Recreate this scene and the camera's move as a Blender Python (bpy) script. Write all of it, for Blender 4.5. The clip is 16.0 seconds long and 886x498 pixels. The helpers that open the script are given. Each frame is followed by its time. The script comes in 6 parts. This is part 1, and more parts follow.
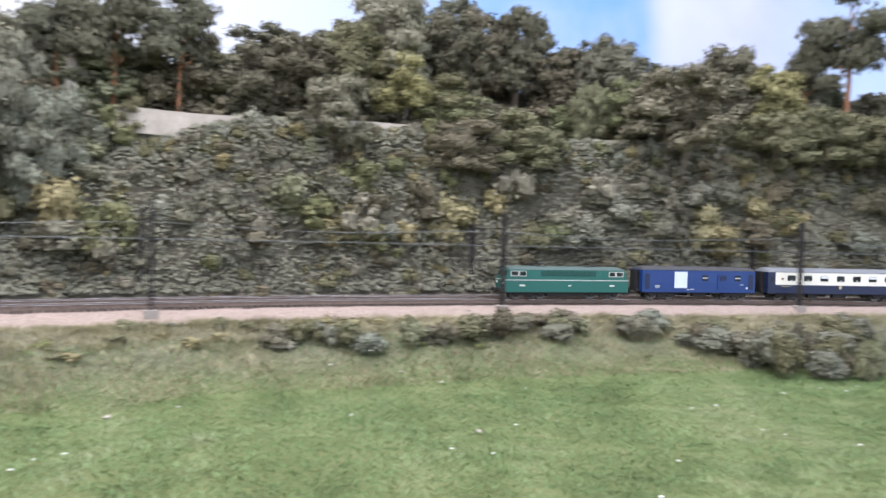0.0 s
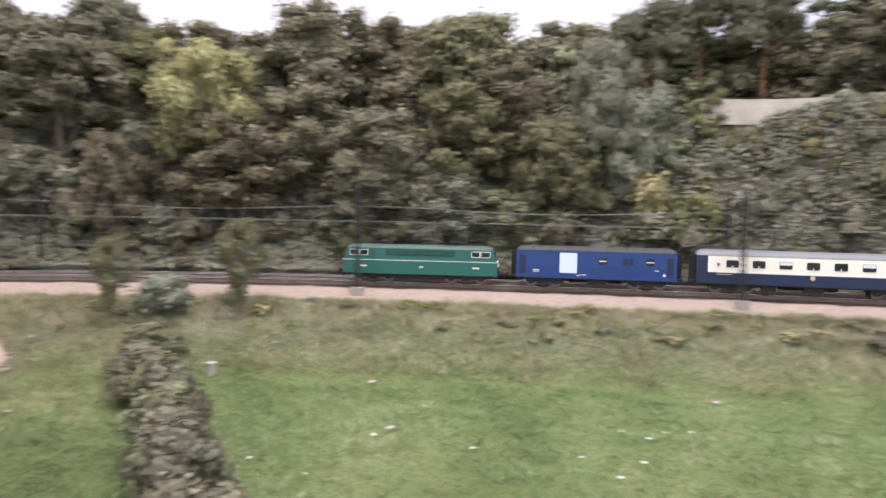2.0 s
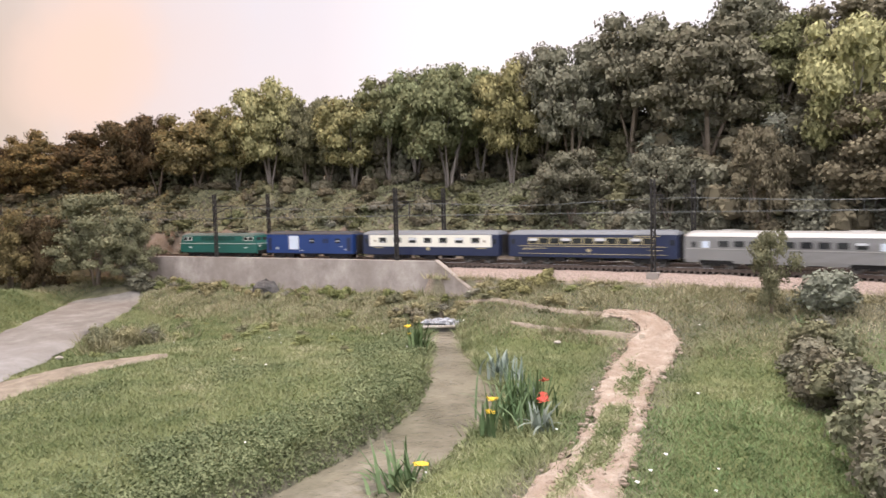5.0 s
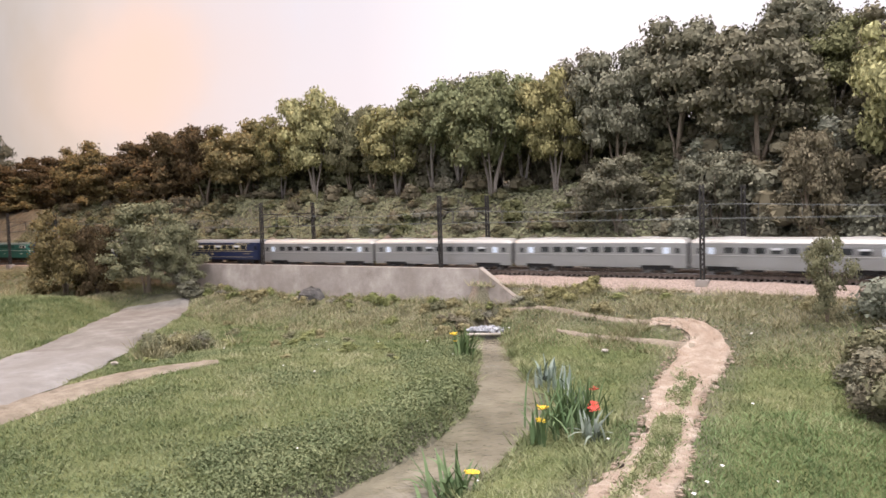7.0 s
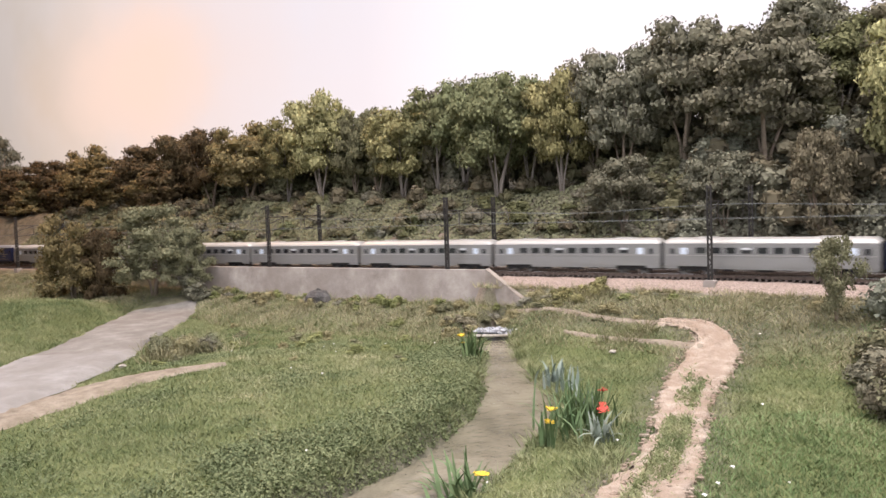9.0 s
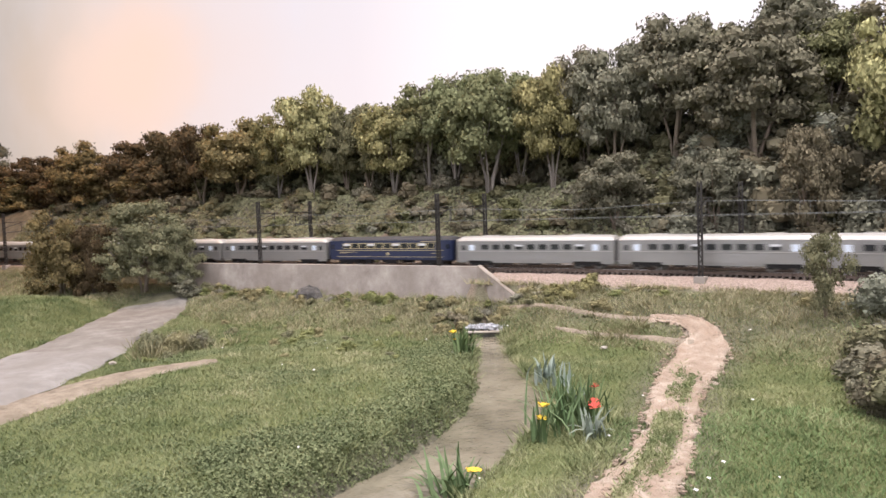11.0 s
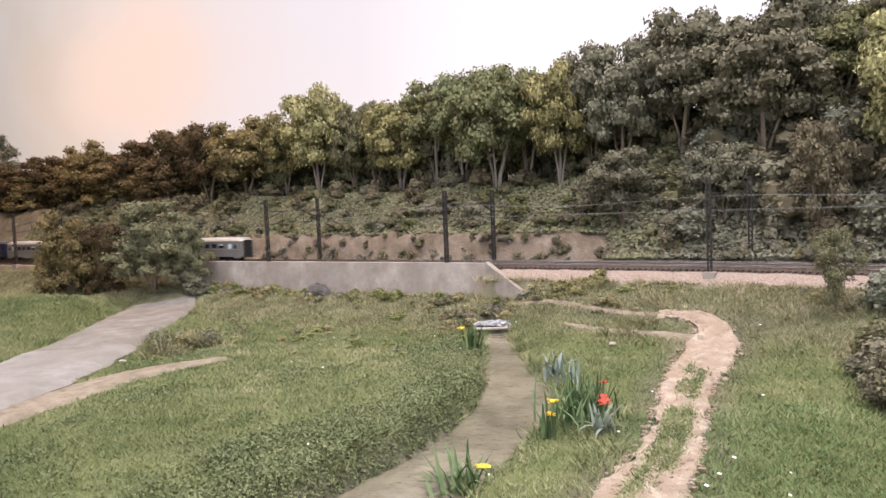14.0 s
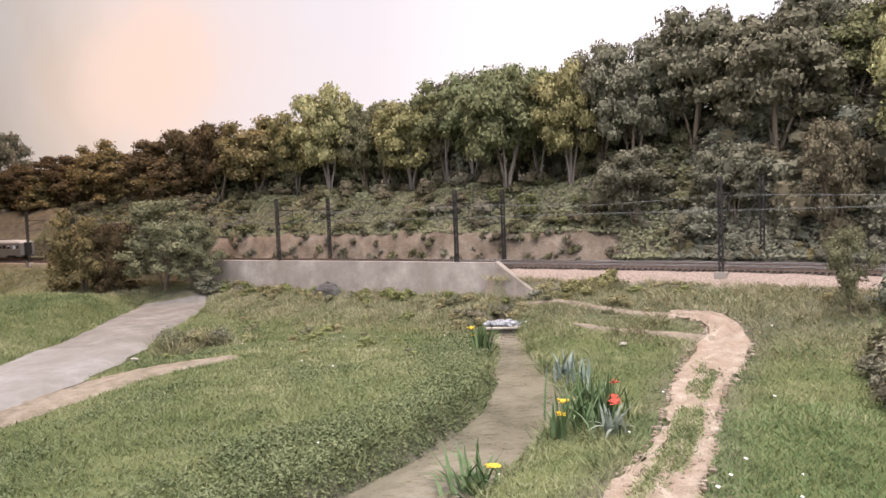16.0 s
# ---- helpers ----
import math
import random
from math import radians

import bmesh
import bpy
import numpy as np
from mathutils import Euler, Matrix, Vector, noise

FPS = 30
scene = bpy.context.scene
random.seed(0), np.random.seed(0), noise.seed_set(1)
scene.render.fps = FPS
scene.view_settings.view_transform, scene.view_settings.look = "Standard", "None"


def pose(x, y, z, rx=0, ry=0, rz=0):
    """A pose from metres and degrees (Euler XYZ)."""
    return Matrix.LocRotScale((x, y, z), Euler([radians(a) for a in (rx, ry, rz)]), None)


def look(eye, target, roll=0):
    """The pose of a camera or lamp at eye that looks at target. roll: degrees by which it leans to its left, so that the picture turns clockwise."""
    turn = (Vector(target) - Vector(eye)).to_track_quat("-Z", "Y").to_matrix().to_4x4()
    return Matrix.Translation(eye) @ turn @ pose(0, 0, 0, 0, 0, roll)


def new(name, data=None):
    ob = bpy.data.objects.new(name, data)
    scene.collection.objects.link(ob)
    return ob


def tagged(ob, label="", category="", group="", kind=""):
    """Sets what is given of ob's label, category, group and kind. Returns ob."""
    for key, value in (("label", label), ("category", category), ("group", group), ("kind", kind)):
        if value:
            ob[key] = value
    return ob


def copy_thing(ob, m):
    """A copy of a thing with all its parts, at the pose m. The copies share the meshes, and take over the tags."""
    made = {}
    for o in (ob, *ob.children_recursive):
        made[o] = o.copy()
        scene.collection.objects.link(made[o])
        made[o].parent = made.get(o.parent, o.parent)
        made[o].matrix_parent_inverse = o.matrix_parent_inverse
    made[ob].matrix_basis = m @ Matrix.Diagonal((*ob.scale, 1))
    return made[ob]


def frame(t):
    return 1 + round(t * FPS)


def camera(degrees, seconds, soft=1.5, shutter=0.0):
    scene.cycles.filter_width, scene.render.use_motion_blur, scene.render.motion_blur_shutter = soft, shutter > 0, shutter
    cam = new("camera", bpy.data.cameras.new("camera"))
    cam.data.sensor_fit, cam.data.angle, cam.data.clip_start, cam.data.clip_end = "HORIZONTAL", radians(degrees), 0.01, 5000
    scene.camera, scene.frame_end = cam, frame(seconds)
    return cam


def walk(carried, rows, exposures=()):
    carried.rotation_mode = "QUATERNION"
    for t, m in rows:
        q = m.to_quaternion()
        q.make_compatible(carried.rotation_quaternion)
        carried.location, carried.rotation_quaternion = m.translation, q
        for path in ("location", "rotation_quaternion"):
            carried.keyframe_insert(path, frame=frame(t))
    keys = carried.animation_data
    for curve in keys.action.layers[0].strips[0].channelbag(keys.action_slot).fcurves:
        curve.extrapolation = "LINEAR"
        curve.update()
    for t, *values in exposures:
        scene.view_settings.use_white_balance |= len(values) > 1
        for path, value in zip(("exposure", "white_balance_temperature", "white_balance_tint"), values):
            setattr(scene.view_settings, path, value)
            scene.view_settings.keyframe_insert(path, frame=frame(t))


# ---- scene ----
cam = camera(62.2, 16.0, soft=1.5, shutter=0.5)
METRES, EYE, TILT, LEAN, TURN = 0.14, 0.18, 0.0, 2.2, 0.0
ROWS = [
    (0.0, 0.0, 0.0, 0.0, 0.11, -1.39, -3.77),
    (0.5, -0.0827, -0.0026, -0.0039, 9.09, -2.27, -3.77),
    (1.0, -0.1804, -0.0269, -0.0107, 18.27, -3.07, -3.78),
    (1.5, -0.2821, -0.0681, -0.0132, 27.88, -3.73, -3.5),
    (2.0, -0.3912, -0.1494, -0.0175, 39.97, -4.55, -2.75),
    (2.5, -0.4862, -0.2624, -0.0045, 52.46, -5.31, -1.86),
    (3.0, -0.5491, -0.373, -0.0066, 64.97, -5.65, -0.75),
    (3.5, -0.5828, -0.4501, -0.0044, 74.3, -5.78, 0.15),
    (4.0, -0.602, -0.505, -0.0046, 79.59, -5.86, 0.78),
    (4.5, -0.6081, -0.5332, -0.003, 82.16, -5.91, 1.02),
    (7.0, -0.6109, -0.6032, 0.0023, 86.86, -5.23, 1.56),
    (7.5, -0.6124, -0.6055, 0.0018, 87.2, -5.13, 1.65),
    (8.0, -0.6125, -0.6087, 0.0012, 87.49, -5.04, 1.73),
    (8.5, -0.6134, -0.6123, 0.0011, 87.49, -5.03, 1.79),
    (9.0, -0.6151, -0.6149, 0.0004, 87.25, -5.08, 1.88),
    (11.5, -0.6179, -0.6225, -0.0015, 86.48, -5.4, 1.82),
    (12.0, -0.6193, -0.6231, -0.0023, 86.52, -5.44, 1.92),
    (12.5, -0.6195, -0.6239, -0.0029, 86.62, -5.46, 1.99),
    (13.0, -0.6201, -0.6236, -0.0031, 86.75, -5.51, 2.02),
    (13.5, -0.6213, -0.6239, -0.0033, 86.93, -5.57, 2.17),
    (14.0, -0.6212, -0.6241, -0.0031, 87.09, -5.58, 2.22),
    (14.5, -0.6205, -0.6249, -0.0032, 87.25, -5.56, 2.17),
    (15.0, -0.6208, -0.6254, -0.0037, 87.41, -5.56, 2.15),
    (15.5, -0.6211, -0.6264, -0.0039, 87.63, -5.57, 2.12),
    (16.0, -0.6214, -0.6276, -0.0039, 87.86, -5.59, 2.15),
]
walk(cam, [(t, pose(0, 0, EYE, TILT, LEAN, TURN) @ pose(METRES * x, METRES * y, METRES * z, 90 + pitch, roll, yaw)) for t, x, y, z, yaw, pitch, roll in ROWS],
     [(0.0, 0.16, 5880, 18), (1.5, 0.05, 6150, 20), (3.5, 0.0, 6500, 20), (16.0, 0.0, 6500, 20)])

# ---- light: a hall with soft lamps over the layout ----
world = bpy.data.worlds.new("hall")
scene.world = world
world.use_nodes = True
world.node_tree.nodes["Background"].inputs[0].default_value = (0.88, 0.93, 1.0, 1)
world.node_tree.nodes["Background"].inputs[1].default_value = 1.68


def area_lamp(name, eye, target, sx, sy, watts, colour):
    d = bpy.data.lights.new(name, "AREA")
    d.shape, d.size, d.size_y, d.energy, d.color = "RECTANGLE", sx, sy, watts, colour
    ob = new(name, d)
    ob.matrix_world = look(eye, target)
    return ob


area_lamp("lamp_row_east", (0.15, 0.45, 1.75), (0.0, 0.85, 0.1), 1.8, 0.35, 31, (1.0, 0.97, 0.92))
area_lamp("lamp_row_west", (-0.65, 0.05, 1.75), (-1.05, 0.2, 0.1), 1.5, 0.35, 21, (1.0, 0.92, 0.82))
area_lamp("warm_lamp", (-1.75, -0.85, 1.2), (-1.85, -0.95, 0.1), 0.3, 0.3, 9.0, (1.0, 0.54, 0.22))


# ---- materials ----
class Graph:
    def __init__(self, name):
        self.m = bpy.data.materials.new(name)
        self.m.use_nodes = True
        self.t = self.m.node_tree
        self.b = self.t.nodes["Principled BSDF"]
        self.coord = self.t.nodes.new("ShaderNodeTexCoord").outputs["Object"]

    def node(self, kind, **inputs):
        n = self.t.nodes.new(kind)
        for k, v in inputs.items():
            self.put(n.inputs[k.replace("_", " ")], v)
        return n

    def put(self, socket, v):
        if hasattr(v, "is_output"):
            self.t.links.new(v, socket)
        else:
            socket.default_value = v

    def noise(self, scale, detail=4.0, rough=0.6, vec=None):
        n = self.node("ShaderNodeTexNoise", Scale=scale, Detail=detail, Roughness=rough)
        self.put(n.inputs["Vector"], vec or self.coord)
        return n.outputs["Fac"]

    def ramp(self, fac, stops):
        n = self.t.nodes.new("ShaderNodeValToRGB")
        e = n.color_ramp.elements
        while len(e) < len(stops):
            e.new(0.5)
        for el, (p, c) in zip(e, stops):
            el.position, el.color = p, (*c, 1)
        self.put(n.inputs[0], fac)
        return n.outputs[0]

    def mix(self, fac, a, b, blend="MIX"):
        n = self.t.nodes.new("ShaderNodeMix")
        n.data_type, n.blend_type = "RGBA", blend
        self.put(n.inputs[0], fac)
        self.put(n.inputs[6], a if hasattr(a, "is_output") else (*a, 1))
        self.put(n.inputs[7], b if hasattr(b, "is_output") else (*b, 1))
        return n.outputs[2]

    def math(self, op, a, b=0.0):
        n = self.t.nodes.new("ShaderNodeMath")
        n.operation = op
        self.put(n.inputs[0], a)
        self.put(n.inputs[1], b)
        return n.outputs[0]

    def bump(self, height, strength=0.4, distance=0.002):
        n = self.node("ShaderNodeBump", Strength=strength, Distance=distance, Height=height)
        self.t.links.new(n.outputs[0], self.b.inputs["Normal"])

    def done(self, colour, rough=0.8, metal=0.0, spec=0.3):
        self.put(self.b.inputs["Base Color"], colour if hasattr(colour, "is_output") else (*colour, 1))
        self.put(self.b.inputs["Roughness"], rough)
        self.put(self.b.inputs["Metallic"], metal)
        self.put(self.b.inputs["Specular IOR Level"], spec)
        return self.m


def plain(name, colour, rough=0.5, metal=0.0, spec=0.4, wear=0.12, scale=120.0):
    """Paint or metal with slight unevenness."""
    g = Graph(name)
    dark = tuple(c * (1 - wear * 2.2) for c in colour)
    c = g.mix(g.noise(scale, 5), dark, colour)
    c = g.mix(g.ramp(g.noise(scale * 0.15, 3), [(0.4, (0, 0, 0)), (0.7, (1, 1, 1))]), c, tuple(x * (1 - wear) for x in colour))
    g.bump(g.noise(scale * 5, 2), 0.08, 0.0005)
    return g.done(c, rough, metal, spec)


def foliage(name, dark, mid, light, spread=0.34):
    """Leaves that vary from leaf to leaf, from clump to clump and from plant to plant."""
    g = Graph(name)
    leaf = g.t.nodes.new("ShaderNodeNewGeometry").outputs["Random Per Island"]
    plant = g.t.nodes.new("ShaderNodeObjectInfo").outputs["Random"]
    clump = g.math("ADD", g.math("MULTIPLY", g.noise(4.5, 3), 0.6), g.math("MULTIPLY", g.noise(26.0, 4, 0.7), 0.6))
    v = g.math("ADD", g.math("MULTIPLY", leaf, spread), g.math("MULTIPLY", clump, 0.95))
    v = g.math("ADD", v, g.math("MULTIPLY", plant, 0.25))
    v = g.math("SUBTRACT", v, 0.33)
    c = g.ramp(v, [(0.05, dark), (0.45, mid), (0.95, light)])
    tint = g.mix(plant, (1.0, 0.97, 0.9), (0.93, 1.0, 1.0))
    c = g.mix(1.0, c, tint, "MULTIPLY")
    return g.done(c, 0.85, 0.0, 0.15)


FOLIAGE = {
    "yellow": foliage("leaf_yellow_green", (0.07, 0.07, 0.038), (0.20, 0.185, 0.088), (0.56, 0.50, 0.25)),
    "olive": foliage("leaf_olive", (0.065, 0.064, 0.038), (0.155, 0.15, 0.09), (0.31, 0.30, 0.18)),
    "green": foliage("leaf_green", (0.06, 0.065, 0.034), (0.145, 0.15, 0.078), (0.29, 0.295, 0.155)),
    "dark": foliage("leaf_dark_olive", (0.056, 0.050, 0.037), (0.128, 0.116, 0.082), (0.245, 0.228, 0.162)),
    "brown": foliage("leaf_brown_olive", (0.062, 0.054, 0.038), (0.15, 0.132, 0.092), (0.31, 0.28, 0.195)),
    "grey": foliage("leaf_grey_green", (0.072, 0.072, 0.055), (0.168, 0.165, 0.125), (0.33, 0.325, 0.245)),
    "pine": foliage("needle_dark_green", (0.045, 0.045, 0.031), (0.098, 0.095, 0.066), (0.19, 0.18, 0.125)),
    "scrub": foliage("scrub_grey_green", (0.085, 0.083, 0.066), (0.20, 0.19, 0.15), (0.42, 0.40, 0.31)),
    "cover": foliage("undergrowth_leaf", (0.09, 0.085, 0.064), (0.185, 0.178, 0.132), (0.33, 0.315, 0.235), 0.14),
    "straw": foliage("dry_tuft", (0.10, 0.09, 0.05), (0.25, 0.22, 0.12), (0.45, 0.40, 0.24)),
    # russet and amber: lamp falloff and warm light of the west end, put into leaf colour
    "russet": foliage("leaf_brown_dimmed", (0.034, 0.026, 0.016), (0.082, 0.06, 0.034), (0.19, 0.135, 0.07)),
    "amber": foliage("leaf_olive_warm_lit", (0.05, 0.04, 0.02), (0.125, 0.098, 0.048), (0.33, 0.25, 0.115)),
    "herb": foliage("bank_herb", (0.06, 0.076, 0.036), (0.148, 0.172, 0.084), (0.34, 0.345, 0.185), 0.30),
    "lime": foliage("leaf_lime", (0.08, 0.09, 0.04), (0.19, 0.205, 0.085), (0.36, 0.36, 0.17)),
}


def bark_material(name, a, b):
    g = Graph(name)
    n = g.noise(160, 5)
    g.bump(n, 0.6, 0.001)
    return g.done(g.mix(n, a, b), 0.9)


BARK = bark_material("bark_grey_brown", (0.09, 0.07, 0.05), (0.32, 0.26, 0.20))
BARK_PALE = bark_material("bark_pale_grey", (0.11, 0.095, 0.08), (0.34, 0.30, 0.26))
BARK_RED = bark_material("bark_red_pine", (0.16, 0.075, 0.035), (0.42, 0.22, 0.12))


def ground_material():
    g = Graph("ground_cover")
    zone = g.node("ShaderNodeAttribute")
    zone.attribute_name = "zone"
    sep = g.node("ShaderNodeSeparateColor", Color=zone.outputs["Color"])
    ballast, rock, dry = sep.outputs[0], sep.outputs[1], sep.outputs[2]
    turf = g.ramp(g.noise(26, 6, 0.65), [(0.25, (0.06, 0.075, 0.03)), (0.5, (0.13, 0.15, 0.06)), (0.62, (0.17, 0.185, 0.08)), (0.8, (0.22, 0.20, 0.11))])
    litter = g.ramp(g.noise(60, 6, 0.7), [(0.3, (0.09, 0.082, 0.062)), (0.55, (0.17, 0.155, 0.115)), (0.8, (0.26, 0.235, 0.175))])
    stones = g.ramp(g.noise(420, 3, 0.8), [(0.25, (0.17, 0.13, 0.105)), (0.5, (0.33, 0.26, 0.215)), (0.75, (0.49, 0.40, 0.345))])
    cliff = g.ramp(g.noise(34, 7, 0.7), [(0.25, (0.085, 0.068, 0.05)), (0.5, (0.20, 0.16, 0.122)), (0.75, (0.32, 0.275, 0.225))])
    c = g.mix(dry, turf, litter)
    c = g.mix(rock, c, cliff)
    between = g.ramp(g.noise(300, 4, 0.8), [(0.3, (0.075, 0.06, 0.05)), (0.7, (0.22, 0.17, 0.14))])
    c = g.mix(ballast, c, g.mix(zone.outputs["Alpha"], stones, between))
    v = g.node("ShaderNodeTexVoronoi", Scale=480.0)
    g.put(v.inputs["Vector"], g.coord)
    g.bump(g.math("ADD", g.noise(150, 5, 0.75), g.math("MULTIPLY", v.outputs["Distance"], 0.6)), 0.7, 0.003)
    return g.done(c, 0.95, 0.0, 0.1)


GROUND = ground_material()


def speckled(name, stops, scale, bump=0.5, rough=0.9, detail=6, big=None, depth=0.002):
    g = Graph(name)
    c = g.ramp(g.noise(scale, detail, 0.7), stops)
    if big:
        c = g.mix(g.ramp(g.noise(big[0], 4), [(0.42, (0, 0, 0)), (0.68, (1, 1, 1))]), c, big[1])
    g.bump(g.noise(scale * 3, 4, 0.75), bump, depth)
    return g.done(c, rough, 0.0, 0.2)


DIRT = speckled("sandy_track", [(0.25, (0.23, 0.175, 0.13)), (0.48, (0.42, 0.335, 0.26)), (0.75, (0.64, 0.55, 0.455))], 70, 1.0, big=(30, (0.36, 0.27, 0.20)), depth=0.004)
ASPHALT = speckled("worn_grey_road", [(0.3, (0.155, 0.142, 0.122)), (0.55, (0.245, 0.23, 0.205)), (0.8, (0.34, 0.325, 0.295))], 30, 0.6, big=(16, (0.175, 0.155, 0.135)))
EARTH = speckled("trodden_earth", [(0.25, (0.14, 0.112, 0.08)), (0.5, (0.255, 0.212, 0.158)), (0.75, (0.37, 0.318, 0.25))], 70, 0.8)
ROAD_PALE = speckled("pale_road_slab", [(0.3, (0.20, 0.188, 0.17)), (0.55, (0.285, 0.27, 0.25)), (0.8, (0.37, 0.355, 0.33))], 34, 0.6, big=(14, (0.22, 0.203, 0.18)))
CONCRETE = speckled("stained_concrete", [(0.25, (0.22, 0.19, 0.165)), (0.5, (0.36, 0.32, 0.285)), (0.75, (0.50, 0.455, 0.41))], 32, 0.35, big=(12, (0.27, 0.235, 0.205)))
COPING = speckled("weathered_edge", [(0.3, (0.24, 0.205, 0.17)), (0.7, (0.42, 0.37, 0.315))], 60, 0.4)
PALE_STONE = speckled("pale_plaster_wall", [(0.25, (0.26, 0.23, 0.19)), (0.6, (0.46, 0.415, 0.355)), (0.85, (0.62, 0.575, 0.51))], 28, 0.3)
ROCK_GREY = speckled("dark_rock", [(0.3, (0.05, 0.048, 0.045)), (0.7, (0.17, 0.16, 0.15))], 90, 0.8)
RAIL_SIDE = speckled("rusty_rail", [(0.3, (0.09, 0.065, 0.05)), (0.7, (0.20, 0.15, 0.12))], 200, 0.2, 0.6)
RAIL_TOP = plain("polished_rail", (0.62, 0.60, 0.58), 0.25, 1.0, 0.5, 0.08)
SLEEPER = speckled("old_sleeper", [(0.3, (0.06, 0.05, 0.042)), (0.7, (0.17, 0.14, 0.12))], 220, 0.3)
SHADE_BOARD = plain("brown_shade_board", (0.16, 0.085, 0.04), 0.8, wear=0.15, scale=20.0)
MAST_IRON = plain("dark_mast_iron", (0.055, 0.05, 0.046), 0.7, 0.2, 0.3, 0.2)
WIRE = plain("catenary_wire", (0.16, 0.17, 0.165), 0.6, 0.3)


def water_material():
    g = Graph("muddy_water")
    n = g.noise(24, 4, 0.6)
    g.bump(g.math("ADD", g.noise(70, 3), g.math("MULTIPLY", g.noise(210, 2), 0.3)), 0.6, 0.003)
    return g.done(g.ramp(n, [(0.3, (0.135, 0.122, 0.085)), (0.7, (0.27, 0.24, 0.175))]), 0.10, 0.0, 0.6)


WATER = water_material()


def blade_material(name, stops):
    g = Graph(name)
    leaf = g.t.nodes.new("ShaderNodeNewGeometry").outputs["Random Per Island"]
    v = g.math("ADD", g.math("MULTIPLY", leaf, 0.18), g.math("MULTIPLY", g.math("ADD", g.math("MULTIPLY", g.noise(5.5, 3, 0.6), 0.9), g.math("MULTIPLY", g.noise(24, 4, 0.6), 0.9)), 1.15))
    return g.done(g.ramp(g.math("SUBTRACT", v, 0.595), stops), 0.8, 0.0, 0.15)


MEADOW = blade_material("meadow_blades", [(0.05, (0.075, 0.11, 0.05)), (0.36, (0.142, 0.212, 0.084)), (0.62, (0.215, 0.30, 0.128)), (0.95, (0.37, 0.39, 0.23))])
BANK = blade_material("bank_blades", [(0.05, (0.065, 0.085, 0.038)), (0.38, (0.15, 0.185, 0.08)), (0.64, (0.265, 0.28, 0.14)), (0.95, (0.45, 0.42, 0.26))])
VERGE = blade_material("verge_blades", [(0.05, (0.11, 0.103, 0.057)), (0.38, (0.24, 0.22, 0.122)), (0.64, (0.37, 0.335, 0.205)), (0.95, (0.50, 0.45, 0.31))])

GREEN_PAINT = plain("loco_green", (0.016, 0.118, 0.094), 0.42, 0.0, 0.5, 0.06)
GREEN_DARK = plain("loco_grille_green", (0.02, 0.085, 0.068), 0.6, 0.0, 0.3)
LOCO_ROOF = plain("loco_roof_green_grey", (0.075, 0.115, 0.10), 0.6)
CREAM_LINE = plain("cream_line", (0.72, 0.74, 0.66), 0.5, wear=0.05)
BLUE_PAINT = plain("van_blue", (0.012, 0.044, 0.175), 0.4, 0.0, 0.5, 0.06)
NAVY_PAINT = plain("coach_navy", (0.014, 0.022, 0.062), 0.35, 0.0, 0.5, 0.06)
CREAM_PAINT = plain("coach_cream", (0.84, 0.81, 0.70), 0.4, wear=0.03)
GREY_ROOF = plain("coach_grey_roof", (0.19, 0.20, 0.21), 0.55, wear=0.08)
DARK_ROOF = plain("van_dark_roof", (0.055, 0.055, 0.058), 0.7)
WHITE_PANEL = plain("pale_door", (0.66, 0.74, 0.84), 0.5, wear=0.04)
BLACK = plain("running_gear_black", (0.022, 0.021, 0.021), 0.65, wear=0.2)
STEEL_WHEEL = plain("wheel_steel", (0.20, 0.19, 0.18), 0.4, 0.8)
GOLD = plain("gilt_lining", (0.62, 0.52, 0.28), 0.45)
CURTAIN = plain("curtain_white", (0.75, 0.76, 0.78), 0.8)
LENS = plain("lamp_lens", (0.85, 0.84, 0.78), 0.2)
CREST_BROWN = plain("crest_brown", (0.25, 0.17, 0.09), 0.5)


def glass_material():
    g = Graph("dark_carriage_glass")
    return g.done(g.ramp(g.noise(60, 2), [(0.35, (0.012, 0.014, 0.017)), (0.7, (0.05, 0.052, 0.055))]), 0.12, 0.0, 0.6)


GLASS = glass_material()


def steel_material():
    """Stainless sheet with fine lengthwise corrugation."""
    g = Graph("corrugated_stainless")
    m = g.node("ShaderNodeMapping")
    g.put(m.inputs["Vector"], g.coord)
    m.inputs["Scale"].default_value = (0.02, 0.02, 1.0)
    w = g.node("ShaderNodeTexWave", Scale=260.0, Distortion=0.0)
    w.bands_direction = "Z"
    g.put(w.inputs["Vector"], g.coord)
    c = g.mix(w.outputs["Fac"], (0.21, 0.21, 0.205), (0.32, 0.315, 0.305))
    c = g.mix(g.noise(30, 3), c, (0.24, 0.235, 0.22))
    g.bump(w.outputs["Fac"], 0.3, 0.0006)
    return g.done(c, 0.42, 0.35, 0.5)


STEEL = steel_material()
STEEL_PLAIN = plain("stainless_plain", (0.27, 0.265, 0.26), 0.35, 0.45, 0.5, 0.06)
STEEL_ROOF = plain("stainless_roof", (0.47, 0.455, 0.42), 0.38, 0.25, 0.5, 0.06)


